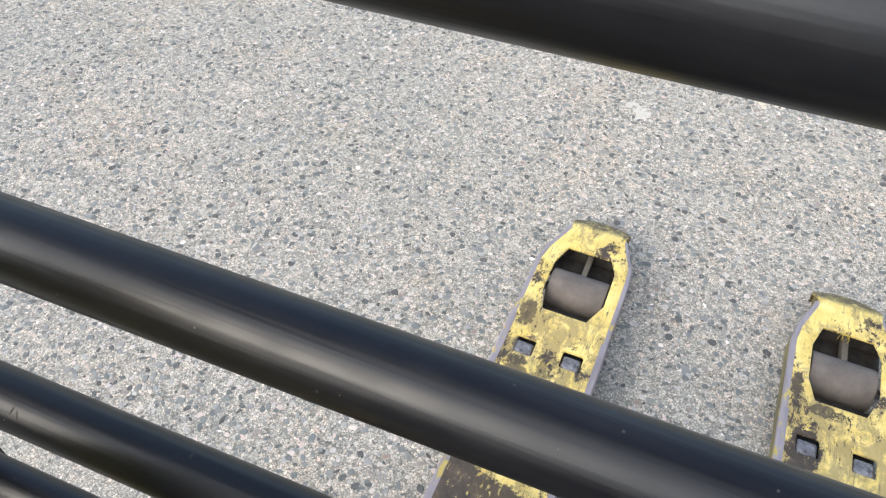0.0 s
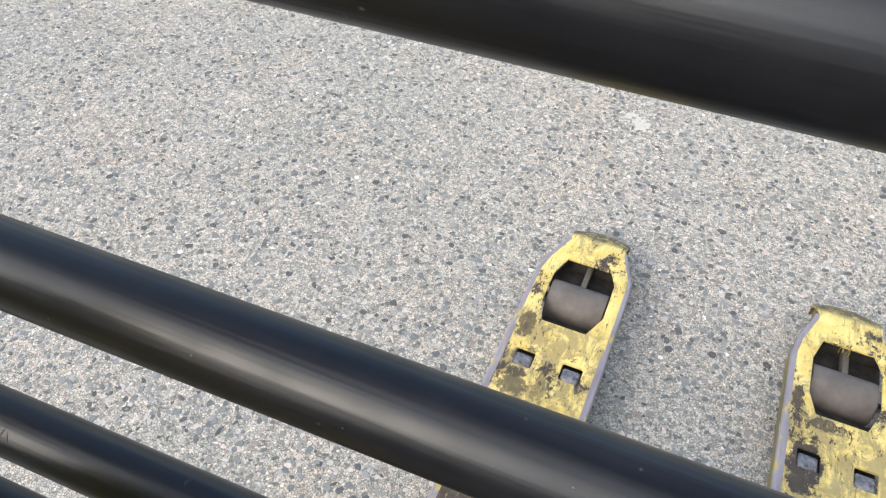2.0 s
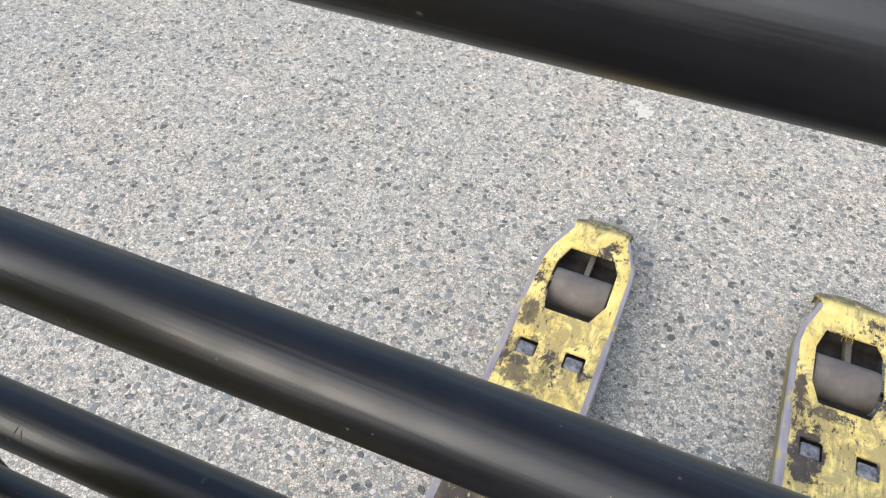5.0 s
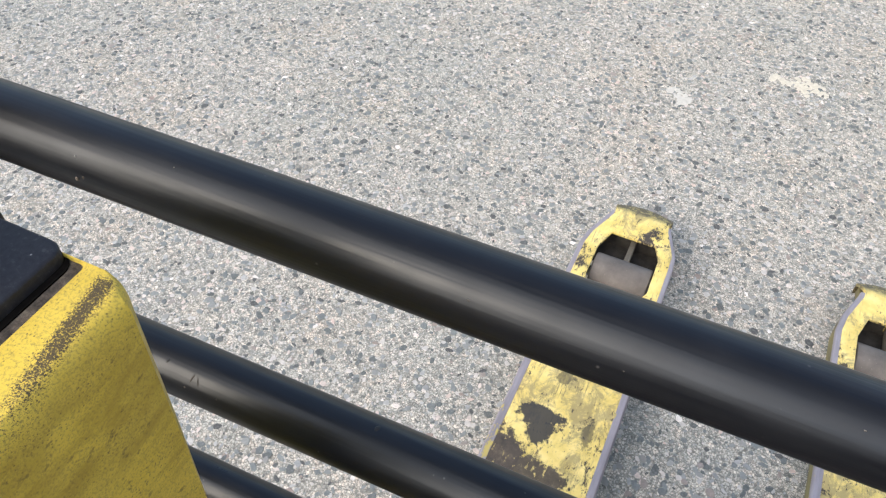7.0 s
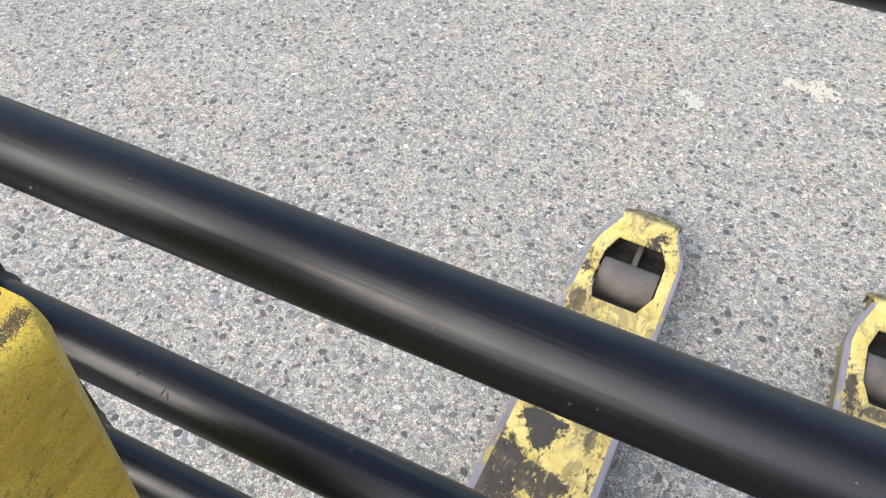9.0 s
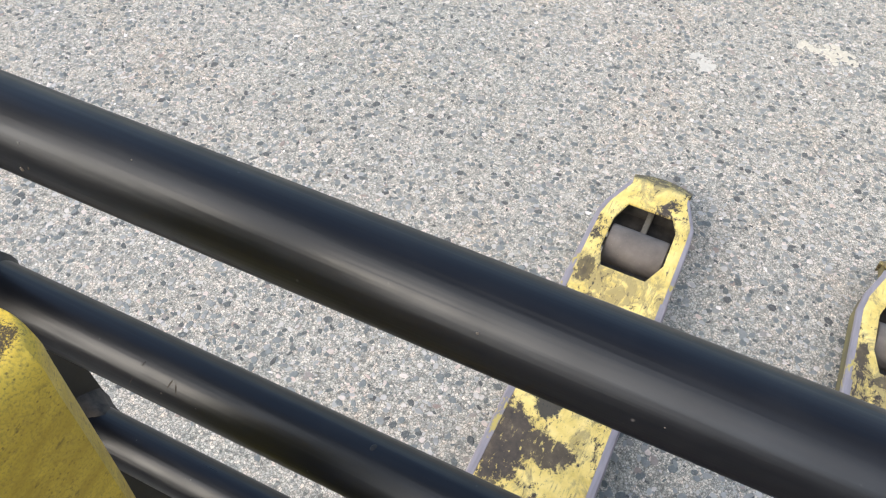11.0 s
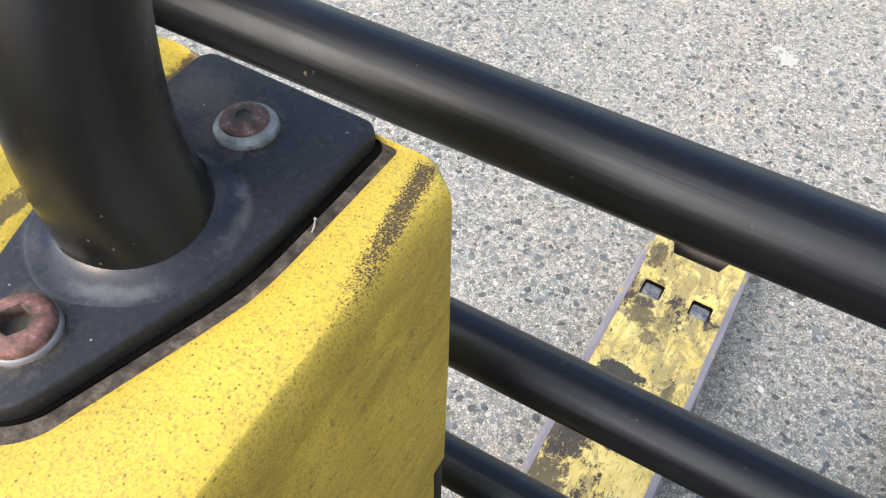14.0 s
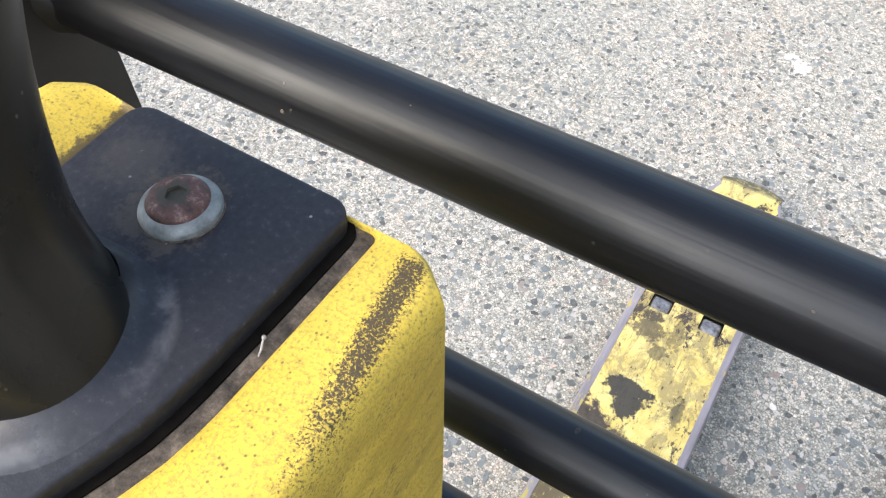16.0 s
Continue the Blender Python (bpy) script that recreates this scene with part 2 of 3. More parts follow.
    black = n.maths("MAXIMUM", black, n.maths("MULTIPLY", blob(n, -0.016, -0.366, 0.016, 0.016, 70, 2.5, 0.12), 0.7))
    black = n.maths("MAXIMUM", black, n.maths("MULTIPLY", blob(n, 0.053, -0.455, 0.009, 0.026, 70, 6.5, 0.15), 0.7))
    col = n.mix(n.maths("MULTIPLY", black, 0.95), col, (0.032, 0.032, 0.036))
    mask = n.maths("MAXIMUM", mask, black)
    n.bump(n.maths("SUBTRACT", 1.0, mask), 0.6, 0.0007)
    n.bump(n.noise(300, 3), 0.12, 0.0005)
    return n.done(col, n.mix(mask, (0.5, 0.5, 0.5), (0.62, 0.62, 0.62)), spec=0.4)


def worn_steel_material():
    n = Nodes("worn_grey_steel_edge")
    col = n.ramp(n.noise(60, 5, 0.6, n.mapped((1, 0.15, 1))), [(0.3, (0.24, 0.22, 0.23)), (0.7, (0.42, 0.385, 0.405))])
    gone = n.band(n.noise(30, 6, 0.7, n.mapped((1, 0.35, 1), (2, 0, 0))), 0.58, 0.62)
    col = n.mix(gone, col, (0.55, 0.44, 0.13))
    n.bump(n.noise(200, 4), 0.2, 0.0005)
    return n.done(col, 0.5, metal=0.25)


def olive_side_material():
    n = Nodes("dark_olive_paint")
    col = n.ramp(n.noise(25, 6, 0.65, n.mapped((1, 0.3, 1))), [(0.35, (0.12, 0.105, 0.06)), (0.62, (0.27, 0.225, 0.085))])
    n.bump(n.noise(120, 4), 0.2, 0.001)
    return n.done(col, 0.65)


def black_tube_material():
    n = Nodes("satin_black_powder_coat")
    dust = n.band(n.noise(40, 6, 0.7), 0.5, 0.8)
    spots = n.band(n.cells(260, out="Distance"), 0.0, 0.16)
    speck = n.maths("MULTIPLY", n.maths("SUBTRACT", 1.0, spots), n.band(n.noise(90, 2), 0.62, 0.66))
    col = n.mix(n.maths("MULTIPLY", dust, 0.4), (0.004, 0.004, 0.0055), (0.014, 0.0135, 0.0145))
    col = n.mix(n.maths("MULTIPLY", speck, 0.5), col, (0.16, 0.15, 0.14))
    n.bump(n.noise(700, 2, 0.5), 0.05, 0.0002)
    # Long faint rub lines along the tube and cloudy dull patches.
    rubbed = n.noise(1.0, 4, 0.6, n.mapped((5, 420, 420)))
    cloud = n.ramp(n.noise(60, 5, 0.6), [(0.3, 0.33), (0.75, 0.46)])
    rough = n.maths("ADD", cloud, n.maths("MULTIPLY", n.maths("SUBTRACT", rubbed, 0.5), 0.3))
    # The drawn tube is faintly ribbed along its length.
    n.bump(n.noise(1.0, 3, 0.5, n.mapped((2, 260, 260), (0, 5, 2))), 0.2, 0.0012)
    n.put(n.bsdf.inputs["Specular Tint"], (0.93, 0.98, 1.0, 1.0))
    wipe = n.band(n.noise(1.0, 3, 0.6, n.mapped((9, 90, 90), (3, 0, 1))), 0.52, 0.7)
    col = n.mix(n.maths("MULTIPLY", wipe, 0.35), col, (0.022, 0.02, 0.0195))
    return n.done(col, rough, spec=0.47)


def black_handle_material():
    n = Nodes("dusty_black_handle_paint")
    col = n.ramp(n.noise(30, 6, 0.65, n.mapped((1, 1, 0.25))), [(0.3, (0.005, 0.005, 0.0045)), (0.7, (0.014, 0.0135, 0.0115))])
    speck = n.maths("MULTIPLY", n.maths("SUBTRACT", 1.0, n.band(n.cells(420, out="Distance"), 0.06, 0.12)), n.band(n.noise(90, 2), 0.55, 0.62))
    col = n.mix(n.maths("MULTIPLY", speck, 0.5), col, (0.2, 0.19, 0.17))
    n.bump(n.noise(250, 3), 0.08, 0.0004)
    return n.done(col, n.ramp(n.noise(40, 5), [(0.3, 0.22), (0.7, 0.34)]), spec=0.34)


def scuffs_and_sheen(n, col):
    """Cloudy pale rub marks, with sky sheen painted in, round the foot of the handle: the colour, and how much they
    cover.
    """
    cloud = n.noise(150, 4, 0.6, None, 0.5)
    ln = n.t.nodes.new("ShaderNodeVectorMath")
    ln.operation = "LENGTH"
    n.link(n.mapped((1, 1, 0), (0.0569, 1.0921, 0)), ln.inputs[0])
    r = n.maths("ADD", ln.outputs["Value"], n.maths("MULTIPLY", n.maths("SUBTRACT", cloud, 0.5), 0.004))
    arc = n.maths("MULTIPLY", n.band(r, 0.0138, 0.0156), n.maths("SUBTRACT", 1.0, n.band(r, 0.0164, 0.0178)))
    where = n.maths("MAXIMUM", blob(n, -0.0435, -1.084, 0.0055, 0.006, 150, 2.0, 0.6), blob(n, -0.047, -1.1045, 0.0095, 0.005, 120, 4.0, 0.6))
    where = n.maths("MAXIMUM", where, n.maths("MULTIPLY", blob(n, -0.0665, -1.1015, 0.005, 0.006, 150, 6.0, 0.6), 0.5))
    scuff = n.maths("MULTIPLY", n.maths("MULTIPLY", arc, where), n.band(cloud, 0.3, 0.6))
    # The pale grey also puts the sky's reflection into the colour.
    return n.mix(n.maths("MULTIPLY", scuff, 0.44), col, (0.2, 0.2, 0.2)), scuff


def weld_material():
    n = Nodes("painted_weld")
    col = n.ramp(n.noise(900, 3, 0.7), [(0.35, (0.011, 0.0125, 0.018)), (0.6, (0.018, 0.02, 0.027)), (0.74, (0.042, 0.043, 0.047))])
    col, scuff = scuffs_and_sheen(n, col)
    # Smooth and shiny on the side that faces the round end of the plate.
    shiny = blob(n, -0.0515, -1.1035, 0.0155, 0.0046, 110, 3.0, 0.6)
    n.bump(n.noise(170, 3), 0.12, 0.0006)
    return n.done(col, n.ramp(shiny, [(0.0, 0.5), (0.7, 0.24)]), spec=0.55)


def black_plate_material():
    n = Nodes("dusty_black_steel_plate")
    fine = n.noise(900, 3, 0.7)
    dust = n.band(n.noise(28, 5, 0.65), 0.46, 0.75)
    col = n.ramp(fine, [(0.35, (0.011, 0.0125, 0.018)), (0.6, (0.019, 0.021, 0.028)), (0.74, (0.045, 0.046, 0.05))])
    col = n.mix(n.maths("MULTIPLY", dust, 0.4), col, (0.055, 0.052, 0.051))
    # Single pale grains of dust.
    grain = n.maths("SUBTRACT", 1.0, n.band(n.cells(480, out="Distance"), 0.08, 0.13))
    grain = n.maths("MULTIPLY", grain, n.band(n.chance(n.cells(480)), 0.8, 0.84))
    col = n.mix(n.maths("MULTIPLY", grain, 0.6), col, (0.4, 0.39, 0.36))
    film = blob(n, -0.0665, -1.0655, 0.006, 0.0045, 190, 1.0, 0.45)
    col = n.mix(n.maths("MULTIPLY", film, 0.32), col, (0.1, 0.09, 0.08))
    col, scuff = scuffs_and_sheen(n, col)
    for cy, seed in ((-1.0691, 2.0), (-1.1158, 4.0)):
        ring = blob(n, -0.0556, cy - 0.0004, 0.0068, 0.0068, 260, seed, 0.2)
        col = n.mix(n.maths("MULTIPLY", ring, 0.5), col, (0.1, 0.08, 0.058))
    n.bump(fine, 0.2, 0.0003)
    return n.done(col, n.ramp(scuff, [(0.0, 0.52), (0.5, 0.34)]), spec=0.4)


def yellow_shell_material():
    n = Nodes("dirty_yellow_moulding")
    x, y, z = n.axis("X"), n.axis("Y"), n.axis("Z")
    paint = n.ramp(n.noise(60, 4), [(0.3, (0.69, 0.5, 0.062)), (0.7, (0.745, 0.555, 0.088))])
    # Brown grains all over, thicker in drifts, and a fainter stipple between them.
    grains = n.noise(1900, 2, 0.6)
    drift = n.noise(130, 4, 0.6)
    lot = n.maths("ADD", grains, n.maths("MULTIPLY", n.maths("SUBTRACT", drift, 0.5), 0.16))
    col = n.mix(n.maths("MULTIPLY", n.band(lot, 0.46, 0.6), 0.55), paint, (0.42, 0.31, 0.07))
    col = n.mix(n.maths("MULTIPLY", n.band(lot, 0.62, 0.72), 0.55), col, (0.18, 0.13, 0.055))
    pits = n.cells(1250, out="Distance")
    pit = n.maths("MULTIPLY", n.maths("SUBTRACT", 1.0, n.band(pits, 0.12, 0.33)), n.band(n.chance(n.cells(1250)), 0.72, 0.76))
    col = n.mix(n.maths("MULTIPLY", pit, 0.8), col, (0.1, 0.075, 0.035))
    smear = n.band(n.noise(55, 5, 0.65, n.mapped((1, 1, 0.5))), 0.42, 0.72)
    col = n.mix(n.maths("MULTIPLY", smear, 0.3), col, (0.5, 0.36, 0.06))
    # A worming line of black rubbed dirt along the shoulder.
    mid = n.maths("SUBTRACT", -0.0255, n.maths("MULTIPLY", n.maths("ADD", y, 1.057), 0.135))
    line = n.maths("ABSOLUTE", n.maths("SUBTRACT", x, mid))
    reach = n.maths("MULTIPLY", n.band(y, -1.104, -1.07), n.maths("SUBTRACT", 1.0, n.band(y, -1.0592, -1.0572)))
    near = n.maths("SUBTRACT", 1.0, n.band(line, 0.0006, 0.0036))
    worms = n.noise(2700, 3, 0.6, None, 0.7)
    rub = n.band(n.maths("ADD", n.maths("MULTIPLY", n.maths("MULTIPLY", near, reach), 1.0), n.maths("MULTIPLY", n.maths("SUBTRACT", worms, 0.5), 3.2)), 0.42, 0.92)
    up = n.band(z, 1.106, 1.112)
    rub = n.maths("MULTIPLY", n.maths("MULTIPLY", rub, up), n.band(n.maths("MULTIPLY", near, reach), 0.02, 0.3))
    col = n.mix(n.maths("MULTIPLY", rub, 0.93), col, (0.04, 0.032, 0.03))
    # Brushed brown dirt on the upright side, strengthened to paint in its shade too.
    low = n.maths("SUBTRACT", 1.0, n.band(z, 1.108, 1.118))
    streak = n.band(n.noise(120, 6, 0.7, n.mapped((1, 0.3, 1), (0, 3, 0)), 0.4), 0.44, 0.66)
    col = n.mix(n.maths("MULTIPLY", n.maths("MULTIPLY", streak, low), 0.6), col, (0.36, 0.24, 0.035))
    # Browner patches in a band just under the shoulder.
    shoulder_band = n.maths("MULTIPLY", n.band(z, 1.06, 1.105), n.maths("SUBTRACT", 1.0, n.band(z, 1.112, 1.118)))
    shoulder_band = n.maths("MULTIPLY", shoulder_band, n.band(n.noise(75, 5, 0.65, n.mapped((1, 0.7, 1), (2, 5, 0))), 0.38, 0.62))
    col = n.mix(n.maths("MULTIPLY", shoulder_band, 0.45), col, (0.3, 0.2, 0.03))
    nicks = n.band(n.noise(520, 4, 0.65, n.mapped((1, 0.6, 1))), 0.6, 0.67)
    col = n.mix(n.maths("MULTIPLY", n.maths("MULTIPLY", nicks, low), 0.6), col, (0.14, 0.1, 0.035))
    # Dirt caked against the plate on the far rim.
    caked = n.maths("SUBTRACT", 1.0, n.band(n.maths("SUBTRACT", -0.0768, x), 0.0, 0.0046))
    caked = n.maths("MULTIPLY", caked, n.maths("SUBTRACT", 1.0, n.band(x, -0.0765, -0.0745)))
    caked = n.band(n.maths("ADD", caked, n.maths("MULTIPLY", n.maths("SUBTRACT", n.noise(900, 4, 0.7), 0.5), 1.6)), 0.42, 0.8)
    far = n.maths("SUBTRACT", 1.0, n.band(x, -0.0745, -0.073))
    col = n.mix(n.maths("MULTIPLY", n.maths("MULTIPLY", n.maths("MULTIPLY", caked, up), far), 0.88), col, (0.11, 0.085, 0.05))
    n.bump(n.noise(500, 4), 0.2, 0.0005)
    n.bump(n.noise(110, 3), 0.22, 0.002)
    n.bump(grains, 0.12, 0.0004)
    return n.done(col, 0.5, spec=0.38)


def bolt_head_material(name, cy, red, pale, centre, size):
    """Rust that is mottled red and brown round a darker socket, clogged on one bolt."""
    n = Nodes(name)
    col = n.ramp(n.noise(520, 5, 0.7), [(0.34, (red[0] * 0.35, red[1] * 0.5, red[2] * 0.5)), (0.55, red), (0.68, pale)])
    col = n.mix(n.maths("MULTIPLY", blob(n, CX, cy, size, size, 420, 3.0, 0.3), 0.92), col, centre)
    n.bump(n.noise(800, 3), 0.3, 0.0004)
    return n.done(col, 0.62, metal=0.1)


def grime_material():
    n = Nodes("brown_grime_seam")
    col = n.ramp(n.noise(420, 6, 0.75), [(0.32, (0.02, 0.016, 0.012)), (0.5, (0.085, 0.068, 0.051)), (0.68, (0.21, 0.17, 0.125))])
    n.bump(n.noise(500, 4), 0.4, 0.0006)
    return n.done(col, 0.85)


def roller_material():
    n = Nodes("dusty_grey_polyurethane")
    col = n.ramp(n.noise(30, 6, 0.65), [(0.3, (0.105, 0.092, 0.08)), (0.7, (0.175, 0.155, 0.135))])
    fleck = n.band(n.noise(220, 3, 0.6), 0.66, 0.72)
    col = n.mix(n.maths("MULTIPLY", fleck, 0.5), col, (0.26, 0.24, 0.21))
    n.bump(n.noise(150, 5), 0.25, 0.0006)
    return n.done(col, 0.7)


def plain(name, lo, hi, scale, rough, metal=0.0):
    n = Nodes(name)
    col = n.ramp(n.noise(scale, 5, 0.65), [(0.32, lo), (0.68, hi)])
    n.bump(n.noise(scale * 6, 3), 0.2, 0.0004)
    return n.done(col, rough, metal=metal)


# Middle line of the handle post and the top of its plate.
CX = -0.0548
PLATE_Z = 1.122

GROUND = ground_material()
STONE = stone_material("dark_stone_chips", [(0.0, (0.082, 0.084, 0.08)), (0.25, (0.135, 0.147, 0.142)), (0.55, (0.19, 0.212, 0.204)), (0.8, (0.245, 0.262, 0.248)), (0.93, (0.31, 0.31, 0.285)), (1.0, (0.31, 0.24, 0.2))])
PALE_STONE = stone_material("pale_stone_chips", [(0.0, (0.26, 0.27, 0.262)), (0.3, (0.4, 0.405, 0.385)), (0.55, (0.52, 0.5, 0.46)), (0.82, (0.66, 0.61, 0.55)), (0.94, (0.6, 0.47, 0.39)), (1.0, (0.84, 0.81, 0.75))])
FORK_YELLOW, WORN, SIDE = yellow_fork_material(), worn_steel_material(), olive_side_material()
TUBE, PLATE, SHELL, GRIME, ROLLER = black_tube_material(), black_plate_material(), yellow_shell_material(), grime_material(), roller_material()
DARK = plain("near_black_brown", (0.012, 0.011, 0.01), (0.05, 0.045, 0.038), 40, 0.6)
PIN = plain("dull_grey_steel", (0.06, 0.06, 0.066), (0.4, 0.4, 0.41), 70, 0.42, 0.3)
LINK = plain("brown_painted_link", (0.06, 0.055, 0.042), (0.15, 0.135, 0.105), 60, 0.6)
ZINC = plain("weathered_zinc", (0.15, 0.165, 0.16), (0.34, 0.37, 0.365), 380, 0.55, 0.35)
RUST = bolt_head_material("red_brown_rust", -1.1158, (0.24, 0.11, 0.09), (0.4, 0.26, 0.22), (0.05, 0.052, 0.035), 0.0024)
RUST_DARK = bolt_head_material("dark_brown_rust", -1.0691, (0.12, 0.06, 0.05), (0.27, 0.19, 0.165), (0.05, 0.05, 0.034), 0.0021)
WELD = weld_material()
WELD_BROWN = plain("dirty_brown_weld", (0.018, 0.0155, 0.013), (0.075, 0.063, 0.052), 160, 0.75)
BAR = plain("dull_black_bar_paint", (0.0075, 0.0075, 0.008), (0.014, 0.0135, 0.0135), 60, 0.55)
HANDLE = black_handle_material()
# Matt black that stands in for shade in the crevice beside the plate.
SEAM_SHADE = plain("black_seam_shade", (0.0035, 0.003, 0.0025), (0.009, 0.0075, 0.006), 300, 0.98)
SEAM_SHADE.node_tree.nodes["Principled BSDF"].inputs["Specular IOR Level"].default_value = 0.08
CHALK = plain("cream_dried_splatter", (0.52, 0.485, 0.385), (0.66, 0.62, 0.51), 120, 0.9)
CHALK_GREY = plain("pale_dried_splatter", (0.48, 0.465, 0.41), (0.62, 0.6, 0.535), 120, 0.9)
CHALK_DARK = plain("brown_grey_nick", (0.1, 0.085, 0.07), (0.2, 0.17, 0.14), 300, 0.8)
LINT = plain("pale_lint", (0.38, 0.36, 0.33), (0.55, 0.53, 0.49), 300, 0.9)
SCUFF = plain("brown_scuff", (0.018, 0.015, 0.012), (0.042, 0.034, 0.026), 300, 0.7)
HULL = plain("dark_grey_cover", (0.02, 0.02, 0.02), (0.04, 0.038, 0.035), 12, 0.6)

# ---- ground ----
bm = bmesh.new()
bmesh.ops.create_grid(bm, x_segments=8, y_segments=8, size=300)
ground = part("ground", bm, GROUND)
tagged(ground, "pale grey worn asphalt with exposed stone chips", "ground", kind="structure")


def chips(name, count, x0, x1, y0, y1, small, large, bias, seed, material):
    """Flat-topped stone chips pressed into the ground, as one mesh."""
    rng = np.random.default_rng(seed)
    verts, faces = [], []
    sides = 7
    for _ in range(count):
        cx, cy = rng.uniform(x0, x1), rng.uniform(y0, y1)
        size = small + (large - small) * rng.random() ** bias
        turn, squash = rng.uniform(0, math.pi), rng.uniform(0.42, 0.92)
        ang = (np.arange(sides) + rng.uniform(-0.33, 0.33, sides)) * math.tau / sides
        rad = size * rng.uniform(0.75, 1.15, sides)
        px, py = rad * np.cos(ang), rad * np.sin(ang) * squash
        qx, qy = px * math.cos(turn) - py * math.sin(turn), px * math.sin(turn) + py * math.cos(turn)
        high, lean = size * rng.uniform(0.04, 0.13) + 0.0002, rng.uniform(-0.04, 0.04, 2)
        base = len(verts)
        verts += [(cx + a, cy + b, -0.0004) for a, b in zip(qx, qy)]
        verts += [(cx + 0.8 * a, cy + 0.8 * b, high + a * lean[0] + b * lean[1]) for a, b in zip(qx, qy)]
        faces += [(base + k, base + (k + 1) % sides, base + sides + (k + 1) % sides, base + sides + k) for k in range(sides)]
        faces.append(tuple(base + sides + k for k in range(sides)))
    me = bpy.data.meshes.new(name)
    me.from_pydata(verts, [], faces)
    me.materials.append(material)
    return new(name, me)


YARD = (-2.9, 1.5, -0.75, 2.1)
stones = chips("dark_stone_chips", 31000, *YARD, 0.0036, 0.0108, 1.6, 11, STONE)
tagged(stones, "dark bluish grey stone chips set in the ground", "stones", kind="stuff")
stones = chips("pale_stone_chips", 30000, *YARD, 0.0028, 0.0085, 2.0, 12, PALE_STONE)
tagged(stones, "pale beige and grey stone chips set in the ground", "stones", kind="stuff")


def splatter(cx, cy, rx, ry, flecks, seed):
    """A pale dried splash: one low crust of ragged flecks that run into each other."""
    rng = np.random.default_rng(seed)
    bm = bmesh.new()
    for i in range(flecks):
        a, d = rng.uniform(0, math.tau), rng.random() ** 0.5
        x, y, s = cx + rx * d * math.cos(a), cy + ry * d * math.sin(a), rng.uniform(0.004, 0.0098)
        n = 11
        ring = [(x + s * rng.uniform(0.5, 1.2) * math.cos(k * math.tau / n), y + s * rng.uniform(0.5, 1.2) * math.sin(k * math.tau / n)) for k in range(n)]
        top = 0.001 + 0.00002 * i
        lo = [bm.verts.new((u, v, 0)) for u, v in ring]
        hi = [bm.verts.new((x + (u - x) * 0.88, y + (v - y) * 0.88, top)) for u, v in ring]
        for k in range(n):
            bm.faces.new((lo[k], lo[(k + 1) % n], hi[(k + 1) % n], hi[k]))
        bm.faces.new(hi)
    return bm


def splash(patches, material, label):
    """Patches of one splash, joined."""
    whole = bmesh.new()
    for k, (cx, cy, rx, ry, flecks) in enumerate(patches):
        bm = splatter(cx, cy, rx, ry, flecks, 3 + k)
        me = bpy.data.meshes.new("crust")
        bm.to_mesh(me)
        bm.free()
        whole.from_mesh(me)
        bpy.data.meshes.remove(me)
    tagged(part("dried_splatter", whole, material), label, "stain", "splatters on the ground")


splash([(-0.048, 0.652, 0.02, 0.02, 15), (-0.018, 0.63, 0.022, 0.02, 18), (-0.03, 0.612, 0.016, 0.008, 5)], CHALK_GREY, "small pale grey dried splatter on the ground")
splash([(0.186, 0.832, 0.014, 0.028, 14), (0.215, 0.828, 0.014, 0.014, 8), (0.262, 0.838, 0.034, 0.034, 44), (0.296, 0.845, 0.014, 0.02, 10), (0.313, 0.82, 0.012, 0.012, 6), (0.27, 0.8, 0.012, 0.014, 6)], CHALK, "cream dried splatter with holes on the ground")

# ---- unseen walls added behind and beside the truck to shape its light ----
# Added to darken what the tubes reflect from low behind.
wall = part("unseen_wall_south", box(-7, 7, -4.2, -4.0, 0, 1.8, 0), plain("brown_grey_render", (0.1, 0.095, 0.085), (0.16, 0.15, 0.135), 3, 0.9))
tagged(wall, "unseen brown-grey wall added to darken low reflections", "wall", kind="structure")
# Added to block sky from the post's side and bounce pale light there.
wall = part("unseen_wall_east", box(3.2, 3.4, -4.0, 3.0, 0, 3.6, 0), plain("pale_grey_render", (0.38, 0.365, 0.33), (0.48, 0.46, 0.42), 3, 0.9))
tagged(wall, "unseen pale grey wall added to shape the side light", "wall", kind="structure")

# ---- pallet truck ----
truck = new("pallet_truck")
truck.location = (0.25, -0.9, 0.0)
tagged(truck, "yellow pallet truck with worn forks and black tube backrest", "pallet truck")
bpy.context.view_layer.update()
TRUCK_INVERSE = truck.matrix_world.inverted()


def fixed(ob):
    """Keeps a part's world place under the truck."""
    ob.matrix_parent_inverse = TRUCK_INVERSE
    return ob


FORK_TOP = 0.085
OUT = [(-0.086, -0.98), (-0.086, -0.045), (-0.079, -0.008), (-0.0555, 0.055), (-0.053, 0.075), (0.059, 0.075), (0.0615, 0.055), (0.085, -0.008), (0.086, -0.045), (0.086, -0.98)]
HOLE = [(-0.042, 0.004), (0.048, 0.004), (0.0625, -0.03), (0.0635, -0.12), (0.043, -0.170), (-0.043, -0.170), (-0.0575, -0.125), (-0.0575, -0.045)]


def square(cx, cy, h=0.019, cut=0.003):
    return [(cx - h + cut, cy - h), (cx + h - cut, cy - h), (cx + h, cy - h + cut), (cx + h, cy + h - cut), (cx + h - cut, cy + h), (cx - h + cut, cy + h), (cx - h, cy + h - cut), (cx - h, cy - h + cut)]


